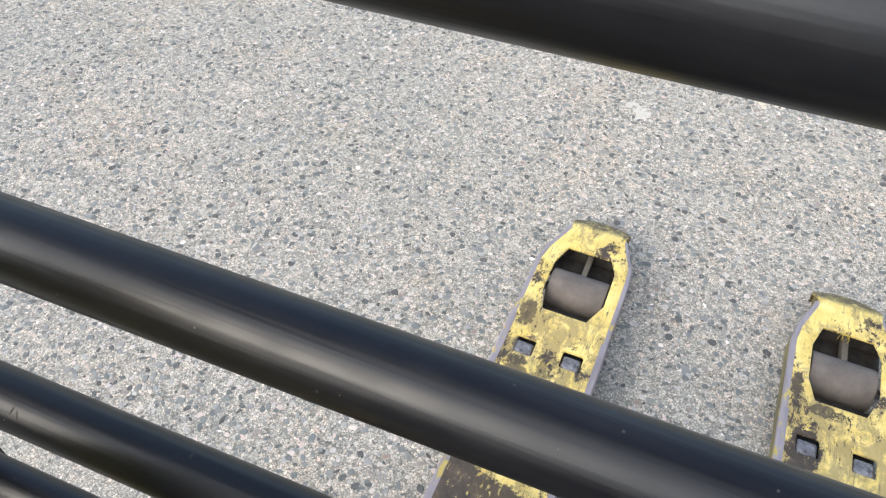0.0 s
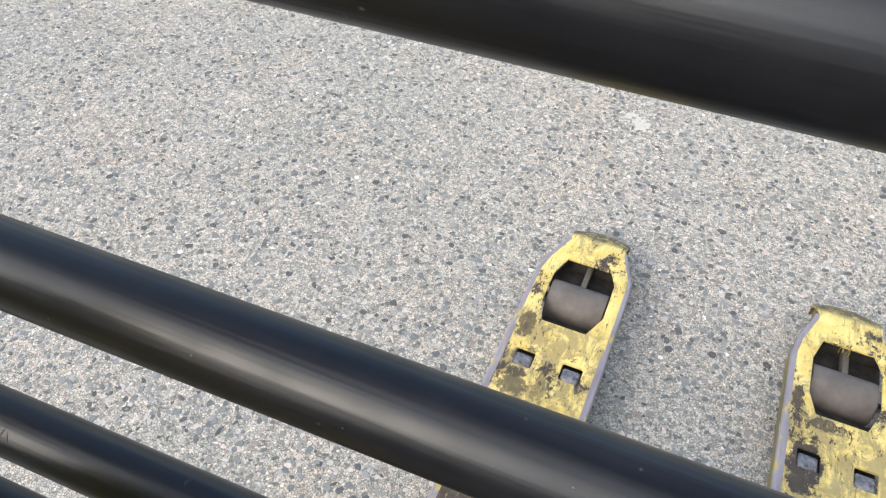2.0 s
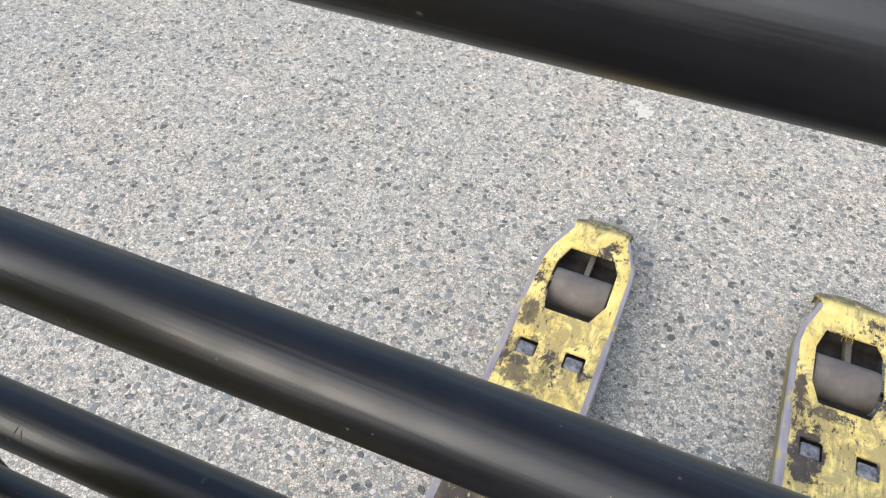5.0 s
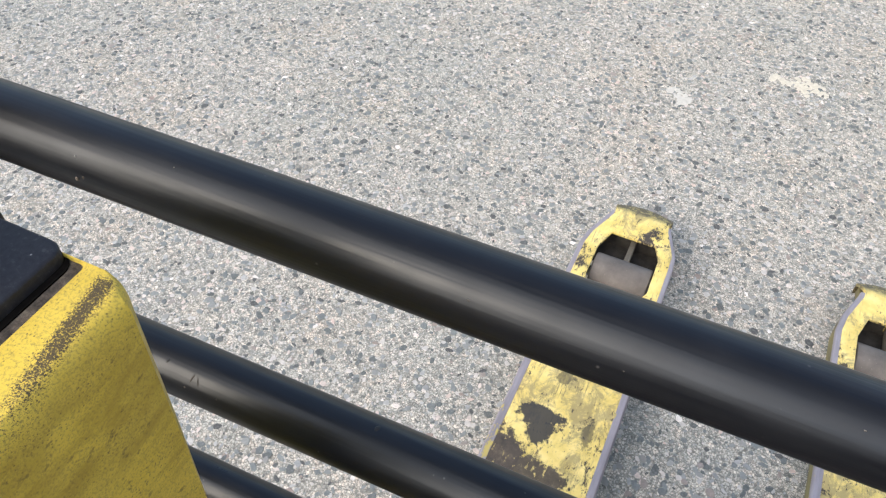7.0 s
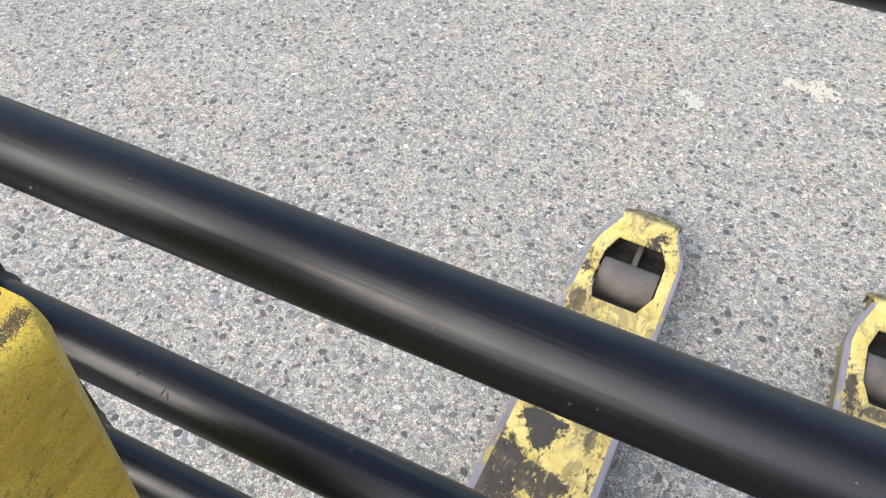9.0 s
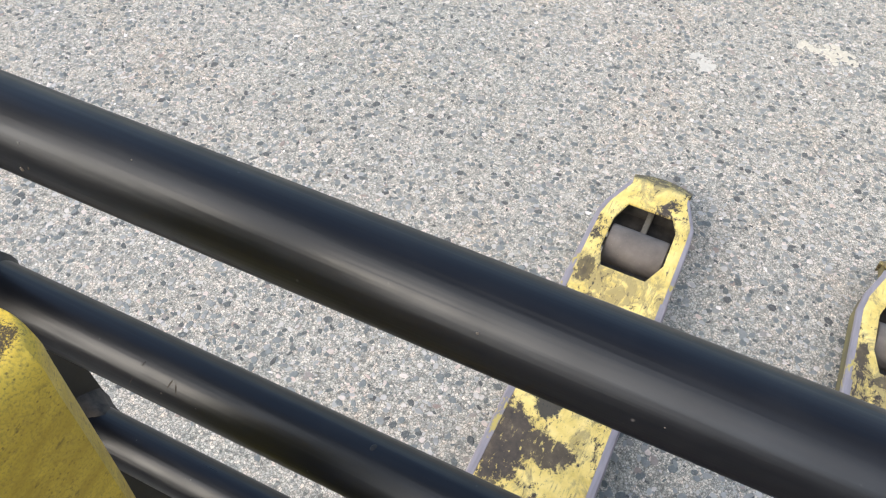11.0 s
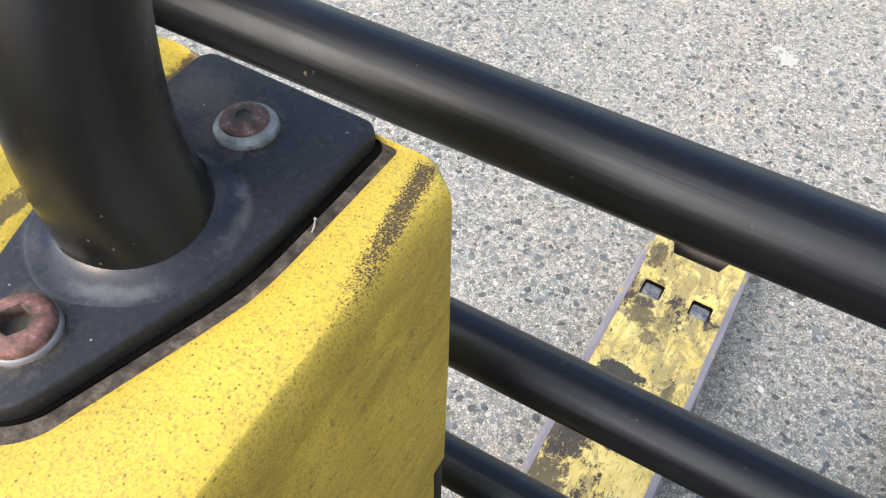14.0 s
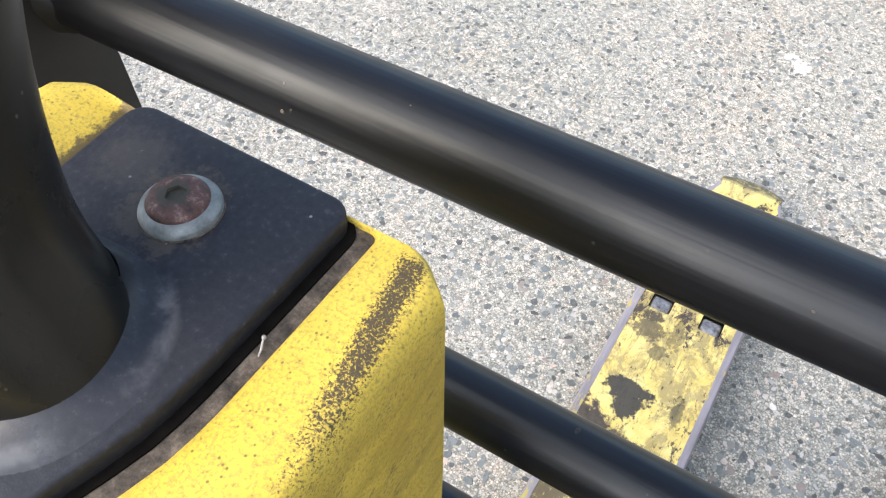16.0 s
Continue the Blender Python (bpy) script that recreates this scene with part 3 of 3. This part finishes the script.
def strip(points, profile):
    """A bar whose cross-section (out, height) follows a line in x and y; out is to the right of the way."""
    bm = bmesh.new()
    pts = [Vector((x, y, 0)) for x, y in points]
    rings = []
    for i, p in enumerate(pts):
        d0 = (p - pts[i - 1]).normalized() if i else (pts[1] - p).normalized()
        d1 = (pts[i + 1] - p).normalized() if i + 1 < len(pts) else d0
        n = (Vector((d0.y, -d0.x, 0)) + Vector((d1.y, -d1.x, 0))).normalized()
        n /= max(0.5, n.dot(Vector((d0.y, -d0.x, 0))))
        rings.append([bm.verts.new(p + n * o + Vector((0, 0, z))) for o, z in profile])
    m = len(profile)
    for a, b in zip(rings, rings[1:]):
        for k in range(m):
            bm.faces.new((a[k], a[(k + 1) % m], b[(k + 1) % m], b[k]))
    bm.faces.new(rings[0])
    bm.faces.new(rings[-1])
    return bm


def fork(dx):
    """One fork: a pierced top plate with a bent-down nose, worn edges, sides, load roller and pins."""
    shift = Matrix.Translation((dx, 0, 0))
    bm = prism(OUT, FORK_TOP - 0.006, FORK_TOP, [HOLE, square(-0.0465, -0.267), square(0.0435, -0.267)], 0.0012, 2)
    top = fixed(part("fork", bm, FORK_YELLOW, truck, "yellow fork, paint chipped to dark steel"))
    top.matrix_basis = shift

    def sub(name, bm, material, label=""):
        ob = part(name, bm, material, top, label)
        return ob

    # Nose: a bent plate that slopes down and rounds off at the tip.
    bm = bmesh.new()
    rows = []
    for y, z, half, bow in ((0.0738, 0.0846, 0.0575, 0.0), (0.082, 0.0815, 0.059, 0.001), (0.098, 0.0705, 0.0605, 0.004), (0.114, 0.058, 0.062, 0.009), (0.124, 0.048, 0.0625, 0.013), (0.128, 0.038, 0.062, 0.014), (0.126, 0.024, 0.061, 0.013)):
        rows.append([bm.verts.new((0.003 + half * k / 6, y + bow * (1 - (k / 6) ** 2), z)) for k in range(-6, 7)])
    for a, b in zip(rows, rows[1:]):
        for k in range(12):
            bm.faces.new((a[k], a[k + 1], b[k + 1], b[k]))
    geom = bmesh.ops.extrude_face_region(bm, geom=bm.faces[:])
    for v in geom["geom"]:
        if isinstance(v, bmesh.types.BMVert):
            v.co += Vector((0, -0.004, -0.005))
    sub("nose", bm, FORK_YELLOW, "bent yellow fork tip with scraped edge")
    left = [(-0.0865, -0.98), (-0.0865, -0.045), (-0.0795, -0.008), (-0.0555, 0.055), (-0.0525, 0.085), (-0.0555, 0.12)]
    right = [(-x + 0.004 if y > -0.02 else -x, y) for x, y in left]
    edge = [(-0.0005, FORK_TOP - 0.0004), (0.0066, FORK_TOP - 0.0011), (0.0086, FORK_TOP - 0.003), (0.0092, FORK_TOP - 0.0065), (0.0088, FORK_TOP - 0.011), (-0.0005, FORK_TOP - 0.011)]
    side = [(0.0, FORK_TOP - 0.0112), (0.0088, FORK_TOP - 0.0112), (0.0088, 0.048), (0.004, 0.045), (0.0, 0.045)]
    for line, flip in ((left, -1), (right, 1)):
        cut = line[:-2]
        # The cast tip's edge is slimmer than the rolled edge of the channel welded on behind it.
        joint = (cut[0][0], -0.206)
        ridge = [joint] + cut[1:] + [(line[-3][0] * 0.95, 0.066)]
        sub("worn_edge", strip(ridge, [(flip * o, z) for o, z in edge]), WORN, "scraped grey steel edge")
        rolled = [(-0.0038, FORK_TOP - 0.0004), (-0.003, FORK_TOP + 0.0009), (0.0072, FORK_TOP + 0.0006), (0.0096, FORK_TOP - 0.0016), (0.0106, FORK_TOP - 0.0055), (0.01, FORK_TOP - 0.0112), (-0.0005, FORK_TOP - 0.0112)]
        sub("rolled_edge", strip([cut[0], joint], [(flip * o, z) for o, z in rolled]), WORN, "scraped lilac grey rolled edge")
        sub("side_plate", strip(cut, [(flip * o, z) for o, z in side]), SIDE, "dark olive side plate")
        sub("nose_cheek", strip(line[-3:], [(flip * o, z) for o, z in ((-0.005, 0.046), (-0.002, 0.044), (-0.002, 0.024), (-0.005, 0.022))]), SIDE, "dark olive cheek of the tip")
    # Roller with its axle and the link in front of it.
    r = 0.041
    prof = [(0.012, -0.0578), (r - 0.004, -0.0578), (r - 0.0012, -0.0565), (r, -0.0535), (r, 0.0535), (r - 0.0012, 0.0565), (r - 0.004, 0.0578), (0.012, 0.0578)]
    sub("load_roller", lathe(prof, (0.003, -0.0757, r), "x", 48), ROLLER, "dusty grey plastic load roller")
    sub("axle", lathe([(0.0095, -0.072), (0.0095, 0.074)], (0.003, -0.0757, r), "x", 20), PIN)
    sub("link_bar", box(-0.001, 0.0105, -0.045, 0.03, 0.042, 0.066, 0.002), LINK, "brown link bar before the roller")
    sub("cross_plate", box(-0.07, 0.076, 0.02, 0.028, 0.012, 0.074, 0.001), DARK)
    # Dark plates added below the opening so that it looks shaded inside.
    sub("shade_pan", box(-0.07, 0.076, -0.038, 0.02, 0.03, 0.036, 0.001), DARK)
    sub("rear_shade_pan", box(-0.07, 0.076, -0.3, -0.12, 0.028, 0.034, 0.001), DARK)
    for cx in (-0.0465, 0.0435):
        bm = box(cx - 0.0172, cx + 0.0172, -0.267 - 0.0172, -0.267 + 0.013, 0.045, 0.0815, 0.006, 4)
        sub("pin_block", bm, PIN, "dull grey steel block in the hole")
    return top


fork(0.0)
fork(0.5)

# Frame that joins the forks, the cover above it and its wheels: behind the backrest.
fixed(part("fork_frame", box(-0.1, 0.6, -1.06, -0.97, 0.03, 0.6, 0.01), HULL, truck, "dark steel fork frame"))
fixed(part("power_unit", box(-0.13, 0.63, -1.62, -1.062, 0.08, 0.62, 0.05, 5), HULL, truck, "dark grey power unit cover"))
for wx in (0.02, 0.48):
    fixed(part("drive_wheel", lathe([(0.03, -0.035), (0.088, -0.035), (0.092, -0.03), (0.092, 0.03), (0.088, 0.035), (0.03, 0.035)], (wx, -1.4, 0.092), "x", 36), DARK, truck, "dark rubber wheel"))

rails = []
# Backrest: upright flat bars, set edge on, with level tubes that butt against them.
BAR_X = (-0.174, 0.674)
for bar_x, out in zip(BAR_X, (-1, 1)):
    low, high, near = 0.1, 1.205, -1.05

    def far_edge(z):
        return -0.993 - 0.02 * (z - 0.86)

    bm = bmesh.new()
    faces = []
    for x in (bar_x, bar_x + out * 0.006):
        faces.append([bm.verts.new((x, y, z)) for y, z in ((near, low), (far_edge(low), low), (far_edge(high), high), (near, high))])
        bm.faces.new(faces[-1])
    for k in range(4):
        bm.faces.new((faces[0][k], faces[0][(k + 1) % 4], faces[1][(k + 1) % 4], faces[1][k]))
    bmesh.ops.bevel(bm, geom=bm.edges[:], offset=0.0009, segments=2, affect="EDGES", profile=0.5, clamp_overlap=True)
    fixed(part("upright", bm, BAR, truck, "flat black steel upright"))
RAIL_LINES = ((-0.9971, 1.1857, 0.0236, 0.0027), (-0.9985, 1.0758, 0.0205, -0.0015), (-1.0030, 0.9691, 0.0205, -0.0015), (-1.0064, 0.8577, 0.0205, -0.0015))


def weld_collar(centre, away, seed, size):
    """A lumpy fillet weld round the end of a tube, against the flat bar."""
    bm = bmesh.new()
    rings = []
    for r, h in ((0.0172, -0.0005), (0.0168, 0.001), (0.0153, 0.0034), (0.0138, 0.0066), (0.0127, 0.0102), (0.0116, 0.0124)):
        ring = []
        r, h = 0.0116 + (r - 0.0116) * size, h * size
        for k in range(40):
            a = k * math.tau / 40
            lump = 1 + size * (0.03 * math.sin(9 * a + seed) + 0.02 * math.sin(17 * a + 2 * seed + 300 * h))
            ring.append(bm.verts.new((centre[0] + away * h * (1 + 0.2 * math.sin(5 * a + seed)), centre[1] + r * lump * math.cos(a), centre[2] + r * lump * math.sin(a))))
        rings.append(ring)
    for r0, r1 in zip(rings, rings[1:]):
        for k in range(40):
            bm.faces.new((r0[k], r0[(k + 1) % 40], r1[(k + 1) % 40], r1[k]))
    return bm


for y, z, dy, dz in RAIL_LINES:
    ends = [Vector((x, y + dy * x, z + dz * x)) for x in (BAR_X[0], -0.1, 0.0, 0.25, 0.5, 0.6, BAR_X[1])]
    rail = fixed(part("rail", sweep(ends, 0.0118, 48), TUBE, truck, "black painted steel tube"))
    rails.append(rail)
    for end, away in ((ends[0], 1), (ends[-1], -1)):
        rusty = z < 0.9
        part("weld_collar", weld_collar(end, away, 40 * z, 1.0 if rusty else 0.4), WELD_BROWN if rusty else BAR, rail, "lumpy brown weld at the upright" if rusty else "black painted weld at the upright")


def speck(place, size, material, rail, label):
    bm = bmesh.new()
    bmesh.ops.create_icosphere(bm, subdivisions=2, radius=1, matrix=Matrix.LocRotScale(place, None, size))
    part("paint_chip", bm, material, rail, label)


def on_rail(rail, x, angle, grow=0.0):
    """A place on the skin of a tube: x along it, the angle up from its rear side."""
    y, z, dy, dz = RAIL_LINES[rail]
    r = 0.0118 + grow
    return (x, y + dy * x - r * math.cos(radians(angle)), z + dz * x + r * math.sin(radians(angle)))


speck(on_rail(1, -0.0934, 38), (0.0002, 0.0002, 0.00045), LINT, rails[1], "tiny white nick in the paint")
speck(on_rail(1, -0.0932, 4), (0.0006, 0.0004, 0.0007), CHALK_DARK, rails[1], "tiny brown nick in the paint")


def scuff_mark(rail, x, start, end, lean, width, material, label):
    """A thin rub mark that follows the skin of a tube round from one angle to another."""
    path, radii = [], []
    for k in range(9):
        a = start + (end - start) * k / 8
        path.append(on_rail(rail, x + lean * k / 8, a, -0.72 * width))
        radii.append(width * (0.35 + 0.65 * math.sin(math.pi * (k + 0.5) / 9)))
    part("scuff", sweep(path, radii, 12), material, rails[rail], label)


scuff_mark(2, -0.097, 8, 42, 0.003, 0.0003, SCUFF, "thin brown scratch across the tube")
scuff_mark(2, -0.081, 40, 66, 0.0015, 0.0005, SCUFF, "curved brown scuff on the tube")
scuff_mark(2, -0.0765, 38, 62, -0.002, 0.0005, SCUFF, "curved brown scuff on the tube")
scuff_mark(2, -0.093, 58, 72, 0.001, 0.0007, BAR, "dull dark dent in the paint")
scuff_mark(2, -0.0075, 92, 112, 0.0008, 0.0013, BAR, "dull dark dent in the paint")
scuff_mark(1, -0.091, 6, 14, 0.0005, 0.0006, SCUFF, "tiny brown chip in the paint")
chance = np.random.default_rng(8)
for k in range(8):
    which = 1 if k < 5 else 2
    size = chance.uniform(0.00014, 0.0003)
    speck(on_rail(which, chance.uniform(-0.15, 0.3), chance.uniform(0, 85)), (size * chance.uniform(1, 2), size, size), CHALK_DARK, rails[which], "")

# ---- handle post ----


def tongue(grow=0.0, front=-1.0565, steps=10, trim=0.0, r=0.0035):
    """The plate's outline: square end ahead, narrowing to a round end behind; trim takes from one side."""
    h = 0.0201 + grow
    f = front
    pts = []
    for k in range(steps // 2 + 1):
        a = math.pi / 2 * (1 - k / (steps // 2))
        pts.append((h - r + r * math.cos(a), f - r + r * math.sin(a)))
    # Straight side, a soft turn, then the slope to the round end.
    pts += [(h - 0.0003, -1.07), (h - 0.0009, -1.0865), (h - 0.0012, -1.0905), (h - 0.0018, -1.0945), (h - 0.0030, -1.0988)]
    end_y, end_r = -1.1175, 0.0105 + grow
    for k in range(steps + 1):
        a = -0.45 - (math.pi / 2 - 0.45) * k / steps
        pts.append((end_r * math.cos(a), end_y + end_r * math.sin(a)))
    full = [(CX + x, y) for x, y in pts]
    mirrored = [(2 * CX - x, y) for x, y in reversed(full[:-1])]
    return [(x - trim * (x - CX) / h, y) for x, y in full] + mirrored


base = fixed(part("handle_plate", prism(tongue(trim=0.0012), PLATE_Z - 0.0048, PLATE_Z, (), 0.0007, 3), PLATE, truck, "dusty black steel plate"))
bm = prism(tongue(0.0029, -1.0569, r=0.0012), PLATE_Z - 0.011, PLATE_Z - 0.0036)
part("seam", bm, GRIME, base, "brown grime in the seam")
# This strip paints the crevice's shade along the plate's edge.
part("gap_shade", prism(tongue(0.0003, -1.0567), PLATE_Z - 0.006, PLATE_Z - 0.0032), SEAM_SHADE, base, "black strip painted in for shade under the plate")


def shell():
    """The yellow post: a rim about the plate, a rounded shoulder and upright sides that spread a little downwards."""
    bm = bmesh.new()
    inner, corner = tongue(0.0025, -1.0574), tongue(0.0025, -1.0572, r=0.0012)
    inner += [(CX + a, -1.0574) for a in (-0.0185, -0.0165, -0.0145, -0.0123, -0.0105, 0.0, 0.0105)]
    corner += inner[len(corner):]
    n = len(inner)
    rings = []
    x_in = max(x for x, _ in inner) - CX

    def slid(p, t, spread, front, back):
        """Slides a point of the inner line out to the post's outer line."""
        x, y = p[0] - CX, p[1]
        wide = (0.0353 if x > 0 else 0.0385) + spread
        s = 1 if x > 0 else -1
        k = (y + 1.128) / (-1.0574 + 1.128)
        ty = back + (front - back) * k
        tx = s * wide * (1.0 if k > 0.12 else max(0.0, abs(x) / (abs(x) + 0.04 * (0.12 - k) + 1e-6)))
        if k >= 0.985:
            tx = x / x_in * wide
        return CX + x + (tx - x) * t, y + (ty - y) * t

    # Rim about the plate (share of the way out), then the shoulder (metres in from the side), then the side.
    levels = [(0.0, None, 0, -0.0125, -1.0572), (0.0, None, 0, -0.0037, -1.0572), (0.03, None, 0, -0.0031, -1.057), (0.16, None, 0, -0.0026, -1.057), (0.3, None, 0, -0.0024, -1.0569), (0.45, None, 0, -0.0023, -1.0568), (0.6, None, 0, -0.0023, -1.0568)]
    levels += [(1, inset, 0, dz, -1.0568) for inset, dz in ((0.0032, -0.0023), (0.0024, -0.0025), (0.0015, -0.0032), (0.0008, -0.0042), (0.0003, -0.0056), (0.0001, -0.0076))]
    levels += [(1, 0.0, 0.0002, -0.0112, -1.0572), (1, 0.0, 0.002, -0.05, -1.060), (1, 0.0, 0.0036, -0.096, -1.0636), (1, 0.0, 0.0032, -0.0975, -1.068), (1, 0.0, 0.006, -0.2, -1.072), (1, 0.0, 0.01, -0.52, -1.08)]
    for t, inset, spread, dz, front in levels:
        ring = []
        for p, q in zip(inner, corner):
            px, py = slid(p, 1.0, spread, front, -1.24)
            far = math.hypot(px - p[0], py - p[1])
            share = t if inset is None else 1 - min(inset / max(far, 1e-6), 0.5)
            px, py = q[0] + (px - q[0]) * share, q[1] + (py - q[1]) * share
            lift = 0.0036 * math.sin(share ** 1.5 * math.pi) * min(1.0, 0.2 + max(0.0, -1.0568 - py) / 0.016) if dz > -0.012 else 0.0
            ring.append(bm.verts.new((px, py, PLATE_Z + dz + lift * (0.5 - 0.5 * math.cos(math.pi * min(1.0, max(0.0, (CX - 0.021 - px) / 0.006)))))))
        rings.append(ring)
    for a, b in zip(rings, rings[1:]):
        for k in range(n):
            bm.faces.new((a[k], a[(k + 1) % n], b[(k + 1) % n], b[k]))
    bm.faces.new(rings[-1])
    return bm


post = fixed(part("handle_post", shell(), SHELL, truck, "yellow moulded post, dirty and rubbed at the shoulder"))

fixed(part("edge_bracket", box(-0.04, -0.0193, -1.0665, -1.0615, 0.62, 1.0225, 0.0008), TUBE, truck, "black steel strip behind the post"))

# Bent grab handle tube with its weld.
TUBE_FOOT = Vector((-0.0581, -1.0929, PLATE_Z))
# The tube starts below the plate, so that its slanted end lies hidden.
bend = [TUBE_FOOT + Vector((0.0397 * a, -0.0155 * a, -0.001 - 0.1 * a)) for a in (0.09, 0.045)]
for k in range(19):
    a = k / 18 * 0.75
    bend.append(TUBE_FOOT + Vector((-0.0397 * a + 0.0377 * a * a, 0.0155 * a + 0.0404 * a * a, -0.001 + 0.1 * a)))
for k in range(6):
    bend.append(bend[-1] + (bend[-1] - bend[-2]).normalized() * 0.02)
# The foot flares and shifts a little to fit its outline in the camera's view.
flare = [max(0.0, 1 - max(0.0, p.z - PLATE_Z) / 0.014) ** 2 for p in bend]
bend = [p + Vector((0.0014, 0.0009, 0)) * f for p, f in zip(bend, flare)]
handle = fixed(part("grab_handle", sweep(bend, [0.0117 + 0.0005 * f for f in flare], 64), HANDLE, truck, "bent black tube of the grab handle"))
# Smooth concave weld round the foot, uneven in width.
bm = bmesh.new()
rings = []
for step in range(13):
    b = math.radians(-4 + 94 * step / 12)
    ring = []
    for k in range(96):
        a = k * math.tau / 96
        # Wide towards the camera's side of the plate, low there and higher on the outer side.
        wide = 0.0044 + 0.0018 * math.cos(a + 0.9) + 0.0003 * math.sin(3 * a + 1) + 0.0002 * math.sin(7 * a)
        tall = 0.0021 + 0.0016 * math.cos(a - 0.3)
        r = 0.012 + wide * (1 - math.sin(b))
        h = tall * (1 - math.cos(b)) - (0.0003 if step == 0 else 0.0)
        ring.append(bm.verts.new(TUBE_FOOT + Vector((0.0012 + r * math.cos(a) - 0.4 * h, 0.0008 + r * math.sin(a) + 0.16 * h, h))))
    rings.append(ring)
for r0, r1 in zip(rings, rings[1:]):
    for k in range(96):
        bm.faces.new((r0[k], r0[(k + 1) % 96], r1[(k + 1) % 96], r1[k]))
part("weld", bm, WELD, base, "smooth black painted weld with a silvery sheen")


HEX = []
for k in range(36):
    a = -math.pi + math.tau * k / 36
    HEX.append((math.cos(a) * 0.9 / math.cos((a % (math.pi / 3)) - math.pi / 6), math.sin(a) * 0.9 / math.cos((a % (math.pi / 3)) - math.pi / 6)))


def bolt(y, rust, deep, hole, wide=1.0, washer=None):
    at = (CX, y, PLATE_Z)
    flange = part("bolt", lathe([(0.0055, -0.002), (0.0055, 0.0006), (0.0053, 0.001), (0.0048, 0.0014), (0.0042, 0.0018), (0.0039, 0.0018), (0.0038, 0.0002)], at, "z", 40), washer or ZINC, base, "zinc bolt with a rusty domed head")
    prof = [(0.0042, 0.001), (0.0042, 0.0019), (0.004, 0.0023), (0.0035, 0.0027), (0.0026, 0.003)]
    prof = [(r * wide, h) for r, h in prof]
    bm = lathe(prof, at, "z", 36)
    top = max(bm.faces, key=lambda f: f.calc_center_median().z if len(f.verts) > 4 else -1)
    bmesh.ops.delete(bm, geom=[top], context="FACES_ONLY")
    rim = [v for v in bm.verts if abs(v.co.z - PLATE_Z - 0.003) < 1e-6]
    rim.sort(key=lambda v: math.atan2(v.co.y - y, v.co.x - CX))
    lips = []
    for depth, size in ((0.00305, hole), (0.0029, hole * 0.95), (0.0029 - deep, hole * 0.9)):
        lips.append([bm.verts.new((CX + v6[0] * size, y + v6[1] * size, PLATE_Z + depth)) for v6 in HEX])
    for a, b in zip([rim] + lips, lips):
        for k in range(36):
            bm.faces.new((a[k], a[(k + 1) % 36], b[(k + 1) % 36], b[k]))
    bm.faces.new(lips[-1])
    part("head", bm, rust, base, "red-brown rusted bolt head with hex socket")
    seat = lathe([(0.00572, -0.001), (0.00572, 0.00012), (0.0055, 0.00016)], at, "z", 40)
    part("rust_ring", seat, GRIME, base, "brown dirt round the bolt")


bolt(-1.0691, RUST_DARK, 0.0003, 0.0014)
bolt(-1.1158, RUST, 0.0022, 0.0025, 1.22, PIN)
bm = sweep([(-0.0347, -1.0774, PLATE_Z - 0.0028), (-0.0344, -1.0776, PLATE_Z - 0.0022), (-0.034, -1.0783, PLATE_Z - 0.0021), (-0.0337, -1.079, PLATE_Z - 0.0024), (-0.0338, -1.0796, PLATE_Z - 0.0032)], [0.0003, 0.00016, 0.00012, 0.00014, 0.0001], 8)
tagged(part("lint", bm, LINT), "tiny pale shred of lint caught in the seam", "lint")

# Frayed yellow straw that hangs in the opening of one fork.
rng = np.random.default_rng(5)
bm = bmesh.new()
for k in range(7):
    x, y = 0.499 + rng.uniform(-0.008, 0.008), 0.0035
    dx, dy, curl = rng.uniform(-0.01, 0.004), rng.uniform(-0.014, -0.004), rng.uniform(-0.003, 0.003)
    strand = sweep([(x, y + 0.001, 0.0848), (x + 0.2 * dx, y + 0.3 * dy, 0.0856), (x + 0.6 * dx + curl, y + 0.7 * dy, 0.082), (x + dx, y + dy, 0.074)], 0.0003, 5)
    me = bpy.data.meshes.new("strand")
    strand.to_mesh(me)
    strand.free()
    bm.from_mesh(me)
    bpy.data.meshes.remove(me)
tagged(part("straw_tuft", bm, plain("yellow_straw", (0.5, 0.36, 0.05), (0.68, 0.52, 0.12), 200, 0.7)), "frayed yellow straw caught in the fork opening", "straw")
